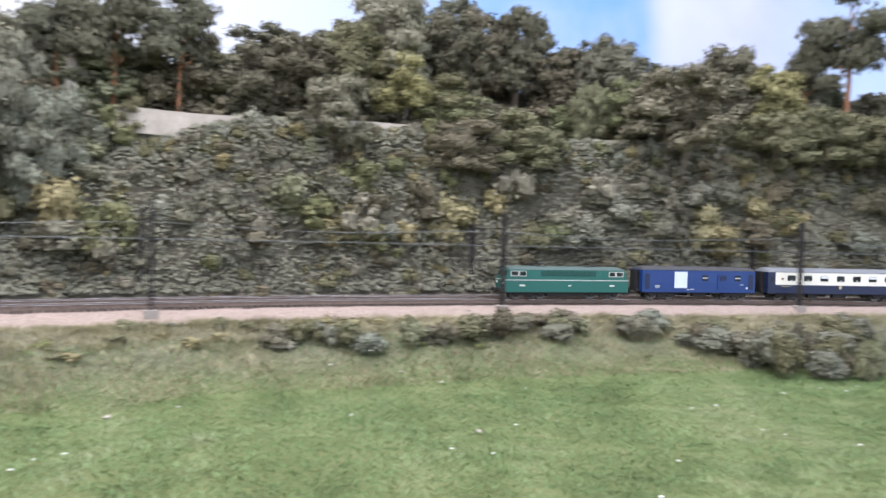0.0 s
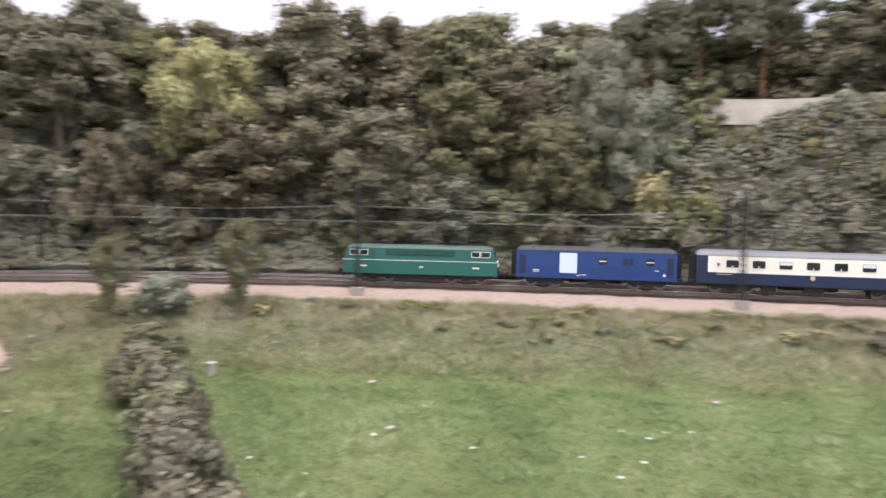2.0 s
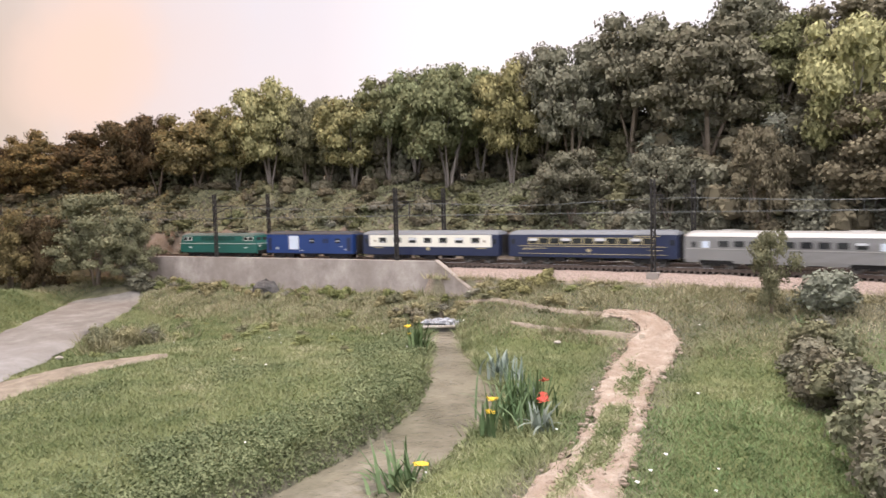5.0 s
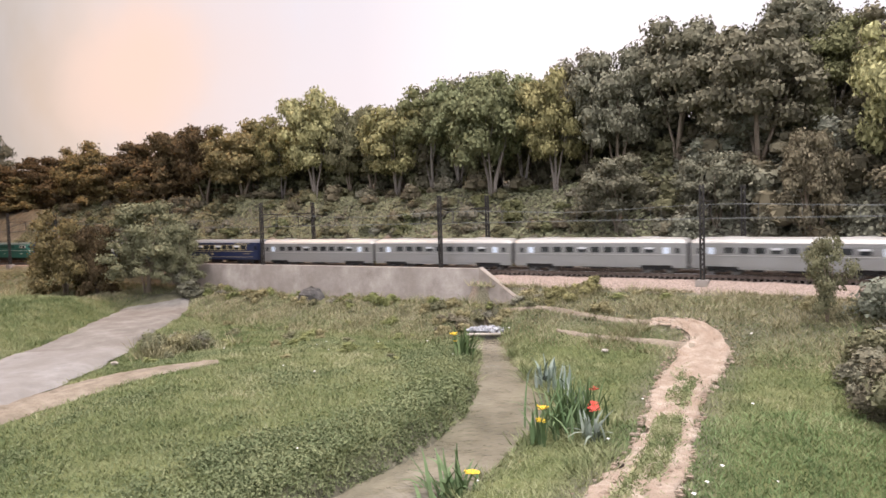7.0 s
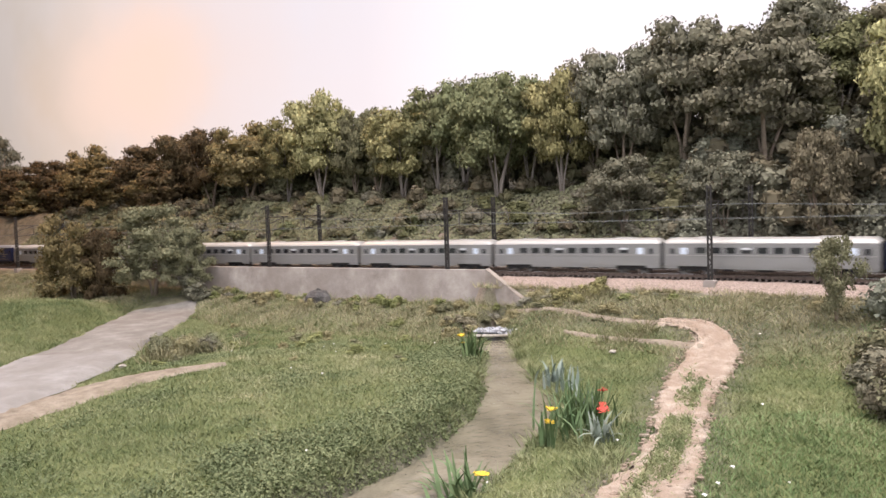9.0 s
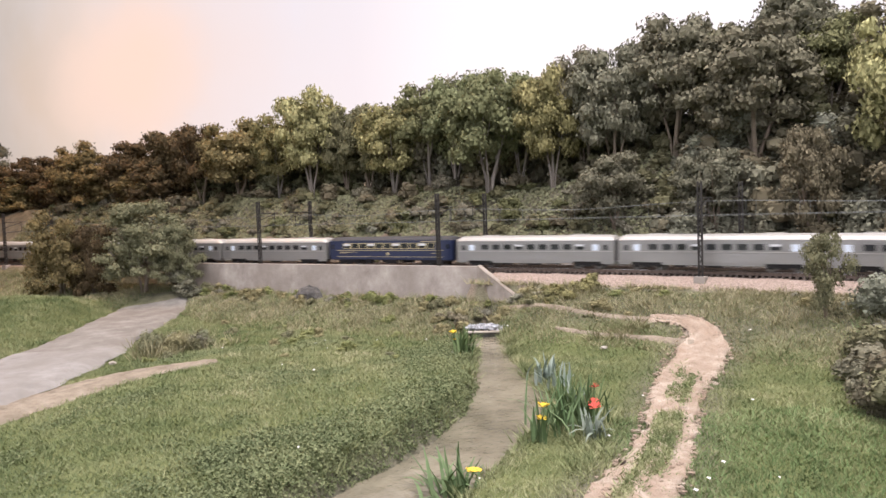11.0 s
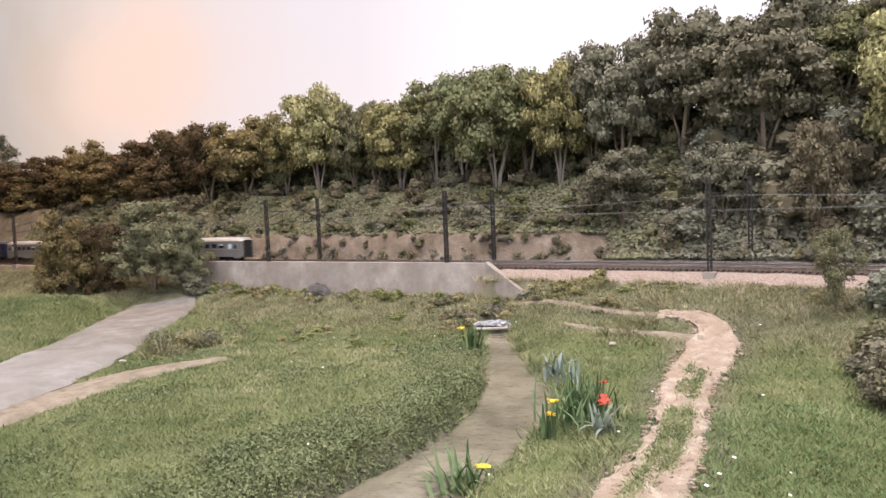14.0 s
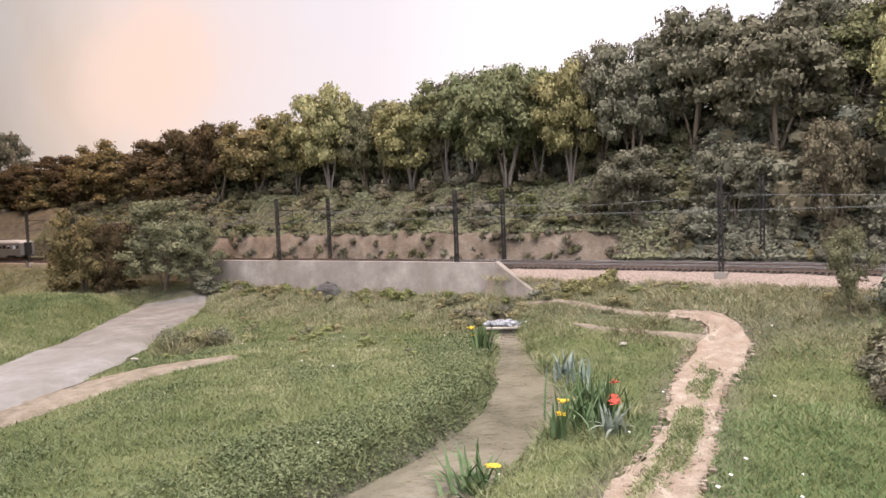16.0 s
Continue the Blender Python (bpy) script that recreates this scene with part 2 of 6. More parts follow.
def sky_material():
    """Painted sky: blue with clouds to the east, white over the middle, peach to the west."""
    g = Graph("painted_sky")
    uv = g.t.nodes.new("ShaderNodeUVMap").outputs[0]
    sep = g.node("ShaderNodeSeparateXYZ", Vector=uv)
    u, v = sep.outputs[0], sep.outputs[1]
    base = g.ramp(u, [(0.0, (0.35, 0.55, 0.9)), (0.20, (0.45, 0.66, 1.0)), (0.245, (0.54, 0.60, 0.82)), (0.276, (0.58, 0.65, 0.86)), (0.285, (0.20, 0.46, 0.95)), (0.33, (0.24, 0.50, 0.95)), (0.375, (0.72, 0.82, 1.0)), (0.43, (1.0, 1.0, 1.0)),
                      (0.62, (1.08, 1.04, 1.02)), (0.69, (0.88, 0.84, 0.83)), (0.765, (0.84, 0.79, 0.765)), (0.825, (0.80, 0.73, 0.67)), (0.865, (0.74, 0.66, 0.56)), (0.92, (0.60, 0.51, 0.39)), (1.0, (0.42, 0.36, 0.28))])
    m = g.node("ShaderNodeMapping", Vector=uv)
    m.inputs["Scale"].default_value = (5.0, 1.1, 1.0)
    cloud = g.ramp(g.noise(2.6, 5, 0.5, m.outputs[0]), [(0.44, (0, 0, 0)), (0.62, (1, 1, 1))])
    c = g.mix(g.math("MULTIPLY", cloud, g.ramp(u, [(0.0, (0.6, 0.6, 0.6)), (0.36, (0.6, 0.6, 0.6)), (0.6, (0.2, 0.2, 0.2)), (1.0, (0.12, 0.12, 0.12))])), base, (0.84, 0.87, 0.95))
    c = g.mix(g.ramp(v, [(0.3, (0, 0, 0)), (0.75, (0.55, 0.55, 0.55))]), c, g.mix(0.5, c, (0.62, 0.68, 0.72)))
    # a round pool of peach light on the backdrop, painted into its colour
    off = g.node("ShaderNodeVectorMath")
    off.operation = "SUBTRACT"
    g.put(off.inputs[0], g.coord)
    off.inputs[1].default_value = (-3.34, -1.22, 0.80)
    flat = g.node("ShaderNodeVectorMath")
    flat.operation = "MULTIPLY"
    g.put(flat.inputs[0], off.outputs[0])
    flat.inputs[1].default_value = (1.0, 1.0, 1.65)
    far = g.node("ShaderNodeVectorMath")
    far.operation = "LENGTH"
    g.put(far.inputs[0], flat.outputs[0])
    edge = g.math("ADD", far.outputs["Value"], g.math("MULTIPLY", g.math("SUBTRACT", g.noise(2.2, 3), 0.5), 0.35))
    glow = g.ramp(edge, [(0.15, (0.95, 0.95, 0.95)), (0.38, (0.7, 0.7, 0.7)), (0.58, (0.28, 0.28, 0.28)), (0.95, (0, 0, 0))])
    c = g.mix(glow, c, (0.97, 0.74, 0.58))
    g.put(g.b.inputs["Emission Color"], c)
    g.b.inputs["Emission Strength"].default_value = 1.0
    return g.done((0.05, 0.05, 0.05), 1.0, 0.0, 0.0)


SKY = sky_material()
PETAL_YELLOW = plain("petal_yellow", (0.85, 0.58, 0.04), 0.6)
PETAL_RED = plain("petal_red", (0.70, 0.09, 0.06), 0.6)
PETAL_WHITE = plain("petal_white", (0.82, 0.80, 0.75), 0.6)
IRIS_LEAF = foliage("iris_leaf", (0.04, 0.065, 0.028), (0.10, 0.15, 0.065), (0.22, 0.28, 0.14))
AGAVE_LEAF = foliage("blue_grey_leaf", (0.10, 0.125, 0.105), (0.22, 0.265, 0.225), (0.42, 0.46, 0.40))
SILVER = speckled("crumpled_silver_slab", [(0.3, (0.10, 0.10, 0.10)), (0.5, (0.42, 0.43, 0.45)), (0.75, (0.75, 0.77, 0.80))], 110, 0.9, 0.35)


# ---- the lie of the land ----
RAIL_Z = 0.095
NEAR_RAIL = [(1.9, 1.24), (1.45, 1.19), (1.0, 1.13), (0.55, 1.055), (0.35, 1.015), (0.16, 0.965), (-0.075, 0.888), (-0.225, 0.826),
             (-0.357, 0.757), (-0.476, 0.69), (-0.62, 0.60), (-0.77, 0.495), (-0.90, 0.38), (-0.975, 0.29), (-1.05, 0.185),
             (-1.13, 0.07), (-1.26, -0.12), (-1.43, -0.375), (-1.78, -0.93), (-2.1, -1.45), (-2.45, -2.0)]


def resample(points, step):
    p = np.array(points, float)
    d = np.concatenate([[0], np.cumsum(np.hypot(*np.diff(p, axis=0).T))])
    s = np.arange(0, d[-1], step)
    return np.stack([np.interp(s, d, p[:, 0]), np.interp(s, d, p[:, 1])], 1)


def smoothed(points, step=0.01, passes=12, width=9):
    p = resample(points, step)
    k = np.ones(width) / width
    for _ in range(passes):
        e = np.concatenate([2 * p[0] - p[width // 2:0:-1], p, 2 * p[-1] - p[-2:-width // 2 - 1:-1]])
        p = np.stack([np.convolve(e[:, 0], k, "valid"), np.convolve(e[:, 1], k, "valid")], 1)
    return resample(p, step)


RAIL_LINE = smoothed(NEAR_RAIL)
_d = np.gradient(RAIL_LINE, axis=0)
_d /= np.linalg.norm(_d, axis=1)[:, None]
HILLWARD = np.stack([_d[:, 1], -_d[:, 0]], 1)
TRACK = RAIL_LINE + HILLWARD * 0.0085
TRACK = resample(TRACK, 0.01)
ALONG = np.gradient(TRACK, axis=0)
ALONG /= np.linalg.norm(ALONG, axis=1)[:, None]
HILLWARD = np.stack([ALONG[:, 1], -ALONG[:, 0]], 1)


def track_coords(x, y):
    """Distance along the near track and distance from it, positive towards the hill."""
    x, y = np.atleast_1d(x).astype(float), np.atleast_1d(y).astype(float)
    s, n = np.empty_like(x), np.empty_like(x)
    for i in range(0, len(x), 4000):
        dx = x[i:i + 4000, None] - TRACK[None, :, 0]
        dy = y[i:i + 4000, None] - TRACK[None, :, 1]
        j = np.argmin(dx * dx + dy * dy, axis=1)
        k = np.arange(len(j))
        s[i:i + 4000] = j * 0.01 + dx[k, j] * ALONG[j, 0] + dy[k, j] * ALONG[j, 1]
        n[i:i + 4000] = dx[k, j] * HILLWARD[j, 0] + dy[k, j] * HILLWARD[j, 1]
    return s, n


def at_track(s, n=0.0):
    f = np.atleast_1d(s) / 0.01
    i = np.clip(np.floor(f), 0, len(TRACK) - 2).astype(int)
    f = (f - i)[:, None]
    c = TRACK[i] * (1 - f) + TRACK[i + 1] * f
    g = np.clip(f, 0, 1)
    h = HILLWARD[i] * (1 - g) + HILLWARD[i + 1] * g
    return c + h * np.atleast_1d(n)[:, None]


def ease(a, b, v):
    v = np.clip((v - a) / (b - a), 0, 1)
    return v * v * (3 - 2 * v)


def ripple(x, y, size, seed=0.0):
    """Smooth unevenness between about -1 and 1."""
    a, b = x / size + seed, y / size - seed * 1.7
    return (np.sin(a * 1.0 + 1.3 * np.sin(b * 0.7 + seed)) + np.sin(b * 1.3 + 1.1 * np.sin(a * 0.9)) + np.sin((a + b) * 0.8 + 2.1)) / 3


# centre lines with their half widths
def lane(rows, step=0.006, passes=3, width=7):
    p = np.array(rows, float)
    d = np.concatenate([[0], np.cumsum(np.hypot(*np.diff(p[:, :2], axis=0).T))])
    c = smoothed(p[:, :2], step, passes, width)
    e = np.concatenate([[0], np.cumsum(np.hypot(*np.diff(c, axis=0).T))])
    return c, np.interp(e / e[-1] * d[-1], d, p[:, 2])


STREAM, STREAM_HALF = lane([(-1.063, 0.021, 0.016), (-0.965, 0.0145, 0.012), (-0.86, 0.005, 0.016), (-0.765, 0.003, 0.026), (-0.705, 0.002, 0.034), (-0.655, -0.02, 0.034), (-0.60, -0.046, 0.036),
                            (-0.562, -0.068, 0.037), (-0.53, -0.09, 0.039), (-0.46, -0.14, 0.043), (-0.32, -0.25, 0.046)], 0.01, 4, 5)
ROAD, ROAD_HALF = lane([(-1.345, -0.505, 0.058), (-1.30, -0.497, 0.062), (-1.16, -0.485, 0.064), (-1.03, -0.476, 0.060), (-0.935, -0.468, 0.067), (-0.85, -0.464, 0.064), (-0.75, -0.472, 0.064),
                        (-0.65, -0.49, 0.070), (-0.5, -0.53, 0.070), (-0.3, -0.60, 0.070), (0.0, -0.70, 0.070)], 0.01, 4, 5)
PATH, PATH_HALF = lane([(-0.90, 0.193, 0.006), (-0.875, 0.219, 0.009), (-0.848, 0.231, 0.016), (-0.815, 0.224, 0.026), (-0.775, 0.190, 0.027), (-0.70, 0.149, 0.0215), (-0.622, 0.112, 0.0195), (-0.556, 0.0825, 0.0195),
                        (-0.507, 0.056, 0.022), (-0.47, 0.032, 0.024), (-0.38, -0.02, 0.025), (-0.28, -0.08, 0.025)])
BRANCH, BRANCH_HALF = lane([(-0.815, 0.215, 0.012), (-0.838, 0.197, 0.008), (-0.873, 0.157, 0.006), (-0.904, 0.113, 0.005), (-0.93, 0.085, 0.003)])
FOOT_OF_WALL, FOOT_HALF = lane([(-0.87, 0.222, 0.008), (-0.895, 0.195, 0.006), (-0.945, 0.138, 0.006), (-0.971, 0.105, 0.006), (-1.012, 0.063, 0.005), (-1.09, 0.02, 0.004)])
SHOULDER, SHOULDER_HALF = lane([(-0.835, -0.278, 0.008), (-0.815, -0.310, 0.022), (-0.800, -0.350, 0.034), (-0.755, -0.382, 0.034), (-0.68, -0.412, 0.026), (-0.58, -0.44, 0.022)])


def beside(way, half, x, y):
    """Distance from the edge of a lane, negative inside it."""
    best = np.full(len(x), 9.0)
    for (px, py), h in zip(way[::2], half[::2]):
        best = np.minimum(best, np.hypot(x - px, y - py) - h)
    return best


def near_line(line, x, y):
    best = np.full(len(x), 9.0)
    for px, py in line[::2]:
        best = np.minimum(best, np.hypot(x - px, y - py))
    return best


def water_level(x):
    return 0.009 + 0.014 * ease(-0.6, -0.97, x)


def land(x, y):
    """Height of the ground."""
    x, y = np.atleast_1d(x).astype(float), np.atleast_1d(y).astype(float)
    s, n = track_coords(x, y)
    low = 0.028 + 0.048 * ease(-0.24, -0.045, n) ** 1.2 + 0.0025 * ripple(x, y, 0.07)
    low -= 0.026 * ease(3.28, 3.40, s) * ease(4.32, 4.14, s) * ease(-0.30, -0.06, n)       # lower ground below the retaining wall
    low -= 0.006 * ease(0.55, 0.2, np.hypot(x + 0.6, y - 0.05))
    low += 0.035 * ease(0.40, 0.05, np.hypot(x + 1.25, (y + 0.72)))       # mound beyond the road
    low += 0.011 * ease(0.26, 0.06, np.hypot((x + 0.72) * 0.8, y + 0.20))       # swelling bank
    low += 0.0035 * ripple(x, y, 0.028, 1.4) * ease(-0.60, -0.75, x - y) * ease(-0.06, -0.12, n)       # hummocks on the banks
    d = beside(STREAM, STREAM_HALF, x, y) + 0.003 * ripple(x, y, 0.013, 4.0) + 0.002 * ripple(x, y, 0.005, 1.0)
    low = low + (water_level(x) - 0.008 - low) * ease(0.012, -0.010, d)
    r = near_line(ROAD, x, y)
    low = low + (0.032 - low) * ease(0.12, 0.06, r) * (r < 0.13) * ease(-0.1, -0.2, n)
    bed = 0.076 + 0.012 * ease(-0.050, -0.028, n)
    west = ease(3.12, 3.42, s)      # the cutting with rock faces
    steep = 0.095 + 0.225 * ease(0.068, 0.150, n) ** 0.9 + 0.16 * ease(0.20, 0.60, n)
    middle = 0.095 + 0.20 * ease(0.06, 0.24, n) + 0.12 * ease(0.24, 0.6, n)
    gentle = 0.092 + 0.040 * ease(0.080, 0.094, n) + 0.08 * ease(0.09, 0.21, n) + 0.10 * ease(0.24, 0.8, n)
    m = ease(2.1, 2.5, s)
    hill = steep * (1 - m) + middle * m
    hill = hill * (1 - west) + gentle * west
    hill += 0.006 * ripple(x, y, 0.045, 2.0) * ease(0.09, 0.15, n)
    edge = np.where((s > 3.42) & (s < 4.10), -0.036, -0.055)      # the wall holds the bed up
    z = np.where(n < edge, low, np.where(n < 0.072, np.where(n < -0.028, bed, 0.088), hill))
    return z


# ---- mesh helpers ----
def mesh_from(name, verts, faces, materials, smooth=False, index=None):
    me = bpy.data.meshes.new(name)
    me.from_pydata([tuple(v) for v in verts], [], [tuple(f) for f in faces])
    for m in materials:
        me.materials.append(m)
    if index is not None:
        me.polygons.foreach_set("material_index", np.asarray(index, np.int32))
    if smooth:
        me.polygons.foreach_set("use_smooth", np.ones(len(me.polygons), bool))
    me.update()
    return me


def part(name, me, parent, label="", at=None):
    ob = new(name, me)
    ob.parent = parent
    if at is not None:
        ob.matrix_basis = at
    return tagged(ob, label)


def thing(name, label, category, group="", kind="", at=None):
    ob = tagged(new(name), label, category, group, kind)
    ob.empty_display_size = 0.01
    if at is not None:
        ob.matrix_basis = at
    return ob


class Shape:
    """Boxes, tubes and lofts gathered into one mesh."""

    def __init__(self):
        self.v, self.f, self.k = [], [], []

    def add(self, verts, faces, k=0):
        o = len(self.v)
        self.v += [tuple(float(c) for c in p) for p in verts]
        self.f += [tuple(o + i for i in f) for f in faces]
        self.k += [k] * len(faces)
        return self

    def box(self, x0, x1, y0, y1, z0, z1, k=0, bevel=0.0):
        if bevel <= 0:
            v = [(x, y, z) for x in (x0, x1) for y in (y0, y1) for z in (z0, z1)]
            return self.add(v, [(0, 1, 3, 2), (4, 6, 7, 5), (0, 4, 5, 1), (2, 3, 7, 6), (0, 2, 6, 4), (1, 5, 7, 3)], k)
        b = min(bevel, (x1 - x0) / 2.1, (z1 - z0) / 2.1)
        ring = [(x0 + b, z0), (x1 - b, z0), (x1, z0 + b), (x1, z1 - b), (x1 - b, z1), (x0 + b, z1), (x0, z1 - b), (x0, z0 + b)]
        v = [(x, y0, z) for x, z in ring] + [(x, y1, z) for x, z in ring]
        f = [tuple(range(8)), tuple(range(15, 7, -1))] + [(i, i + 8, (i + 1) % 8 + 8, (i + 1) % 8) for i in range(8)]
        return self.add(v, f, k)

    def tube(self, points, radii, sides=6, k=0):
        p = np.array(points, float)
        d = np.gradient(p, axis=0)
        v = []
        for c, t, r in zip(p, d, radii):
            t = t / (np.linalg.norm(t) + 1e-9)
            a = np.cross(t, (0.3, 0.9, 0.1) if abs(t[2]) > 0.6 else (0, 0, 1))
            a /= np.linalg.norm(a)
            b = np.cross(t, a)
            v += [c + r * (a * math.cos(q) + b * math.sin(q)) for q in np.arange(sides) * 2 * math.pi / sides]
        f = []
        for i in range(len(p) - 1):
            for j in range(sides):
                f.append((i * sides + j, i * sides + (j + 1) % sides, (i + 1) * sides + (j + 1) % sides, (i + 1) * sides + j))
        f += [tuple(range(sides))[::-1], tuple(range((len(p) - 1) * sides, len(p) * sides))]
        return self.add(v, f, k)

    def disc(self, x, y, z, r, depth, sides=14, k=0):
        """A wheel or plate with its axle along y."""
        q = np.arange(sides) * 2 * math.pi / sides
        v = [(x + r * math.cos(a), y, z + r * math.sin(a)) for a in q] + [(x + r * math.cos(a), y + depth, z + r * math.sin(a)) for a in q]
        f = [tuple(range(sides)), tuple(range(2 * sides - 1, sides - 1, -1))] + [(i, i + sides, (i + 1) % sides + sides, (i + 1) % sides) for i in range(sides)]
        return self.add(v, f, k)

    def mesh(self, name, *materials, smooth=False):
        return mesh_from(name, self.v, self.f, materials, smooth, self.k)


# ---- ground ----
def spaced(lo, a, b, hi, fine):
    return np.concatenate([lo + (a - lo) * np.linspace(0, 1, 14)[:-1], np.arange(a, b, fine), b + (hi - b) * np.linspace(0, 1, 14)])


def build_ground():
    xs, ys = spaced(-9, -2.6, 1.3, 9, 0.0105), spaced(-9, -1.5, 1.75, 9, 0.0105)
    gx, gy = np.meshgrid(xs, ys)
    x, y = gx.ravel(), gy.ravel()
    z = land(x, y)
    s, n = track_coords(x, y)
    rng = np.random.default_rng(3)
    rocky = ease(3.2, 3.32, s) * ease(4.25, 4.1, s) * ease(0.074, 0.079, n) * ease(0.125, 0.10, n)
    z = z + rocky * rng.normal(0, 0.0035, len(z)) + (n > 0.09) * rng.normal(0, 0.002, len(z))
    ballast = ease(-0.054, -0.047, n + 0.004 * ripple(x, y, 0.012)) * ease(0.070, 0.064, n)
    ballast *= 1 - (s > 3.42) * (s < 4.10) * (n < -0.036)
    ballast *= 1 - ease(4.08, 4.16, s) * ease(-0.026, -0.034, n)
    z += ballast * rng.normal(0, 0.0005, len(z))
    dry = np.maximum(ease(0.055, 0.07, n), 0.75 * ease(-0.20, -0.12, n))
    dry = np.maximum(dry, 0.9 * ease(0.012, 0.002, beside(STREAM, STREAM_HALF, x, y)))
    dry = np.maximum(dry, 0.8 * ease(0.030, 0.004, beside(PATH, PATH_HALF, x, y)))
    nx = len(xs)
    i = (np.arange(len(ys) - 1)[:, None] * nx + np.arange(nx - 1)[None, :]).ravel()
    faces = np.stack([i, i + 1, i + 1 + nx, i + nx], 1)
    me = bpy.data.meshes.new("ground")
    me.from_pydata(np.stack([x, y, z], 1), [], faces.tolist())
    me.materials.append(GROUND)
    me.polygons.foreach_set("use_smooth", np.ones(len(me.polygons), bool))
    col = me.attributes.new("zone", "FLOAT_COLOR", "POINT")
    col.data.foreach_set("color", np.stack([ballast, np.clip(rocky * 1.3, 0, 1), dry, ease(-0.020, -0.012, n) * ease(0.070, 0.062, n)], 1).ravel().astype(np.float32))
    me.update()
    tagged(new("ground", me), "grassy model landscape with a bushy hillside and pinkish ballast", "ground", kind="structure")


def strip(line, half, lift, rng, ragged=0.0):
    """A sheet along a lane, laid over the ground; lift gives its profile from edge to edge."""
    d = np.gradient(line, axis=0)
    d /= np.linalg.norm(d, axis=1)[:, None]
    side = np.stack([-d[:, 1], d[:, 0]], 1)
    k = len(lift)
    pts = np.empty((len(line), k, 2))
    for j, o in enumerate(np.linspace(-1, 1, k)):
        wob = np.convolve(rng.normal(0, 1, len(line) + 2), np.ones(3) / 3, "valid") * ragged * abs(o) ** 3
        pts[:, j] = line + side * (o * half + wob)[:, None]
    p = pts.reshape(-1, 2)
    z = land(p[:, 0], p[:, 1]) + np.tile(lift, len(line)) + rng.normal(0, 0.0003, len(p))
    f = [(a * k + b, (a + 1) * k + b, (a + 1) * k + b + 1, a * k + b + 1) for a in range(len(line) - 1) for b in range(k - 1)]
    return np.column_stack([p, z]), f


def build_ways():
    rng = np.random.default_rng(5)
    lift = np.array([-0.003, 0.0015, 0.0012, 0.0005, 0.0007, 0.002, 0.003, 0.0033, 0.003, 0.002, 0.0007, 0.0005, 0.0012, 0.0015, -0.003]) + 0.001
    v, f = strip(PATH, PATH_HALF, lift, rng, 0.006)
    tagged(new("dirt_path", mesh_from("dirt_path", v, f, [DIRT], True)), "rutted sandy cart track across the meadow", "path", kind="structure")
    thin = np.array([-0.003, 0.001, 0.002, 0.002, 0.002, 0.001, -0.003])
    for name, line, half in (("path_branch", BRANCH, BRANCH_HALF), ("path_verge", FOOT_OF_WALL, FOOT_HALF)):
        v, f = strip(line, half, thin, rng, 0.003)
        tagged(new(name, mesh_from(name, v, f, [EARTH], True)), "trodden bare earth track", "path", kind="structure")
    v, f = strip(ROAD, ROAD_HALF, np.array([-0.003, 0.002] + [0.004] * 13 + [0.002, -0.003]), rng, 0.007)
    tagged(new("road", mesh_from("road", v, f, [ASPHALT], True)), "worn pale grey country road with broken edges", "road", kind="structure")
    # the newer slab laid over the near end of the road, with its broken lip
    a = int(np.argmin(np.abs(ROAD[:, 0] + 0.925)))
    v, f = strip(ROAD[a:], ROAD_HALF[a:] * 0.985, np.array([0.001, 0.0055] + [0.0065] * 9 + [0.0055, 0.001]), rng, 0.004)
    tagged(new("road_slab", mesh_from("road_slab", v, f, [ROAD_PALE], True)), "paler resurfaced stretch of the road with a cracked lip", "road", kind="structure")
    v, f = strip(SHOULDER, SHOULDER_HALF, np.array([-0.003, 0.001, 0.002, 0.003, 0.003, 0.003, 0.002, 0.001, -0.003]), rng, 0.006)
    tagged(new("road_shoulder", mesh_from("road_shoulder", v, f, [EARTH], True)), "bare earth shoulder beside the road", "path", kind="structure")
    d = np.gradient(STREAM, axis=0)
    d /= np.linalg.norm(d, axis=1)[:, None]
    side = np.stack([-d[:, 1], d[:, 0]], 1)
    wide = (STREAM_HALF + 0.014)[:, None, None] * np.linspace(-1, 1, 15)[None, :, None]
    p = (STREAM[:, None, :] + side[:, None, :] * wide).reshape(-1, 2)
    k = 15
    z = water_level(np.repeat(STREAM[:, 0], k))
    f = [(a * k + b, (a + 1) * k + b, (a + 1) * k + b + 1, a * k + b + 1) for a in range(len(STREAM) - 1) for b in range(k - 1)]
    tagged(new("water", mesh_from("water", np.column_stack([p, z]), f, [WATER], True)), "shallow muddy brown stream with ripples", "stream", kind="structure")


# ---- railway ----
FAR_TRACK = 0.047


def sweep(profile, s0, s1, offset, z0, step=0.02):
    s = np.arange(s0, s1, step)
    v, k = [], len(profile)
    for a, b in profile:
        p = at_track(s, np.full(len(s), offset + a))
        v.append(np.column_stack([p, np.full(len(s), z0 + b)]))
    v = np.stack(v, 1).reshape(-1, 3)
    f = [(i * k + j, (i + 1) * k + j, (i + 1) * k + (j + 1) % k, i * k + (j + 1) % k) for i in range(len(s) - 1) for j in range(k)]
    return v, f


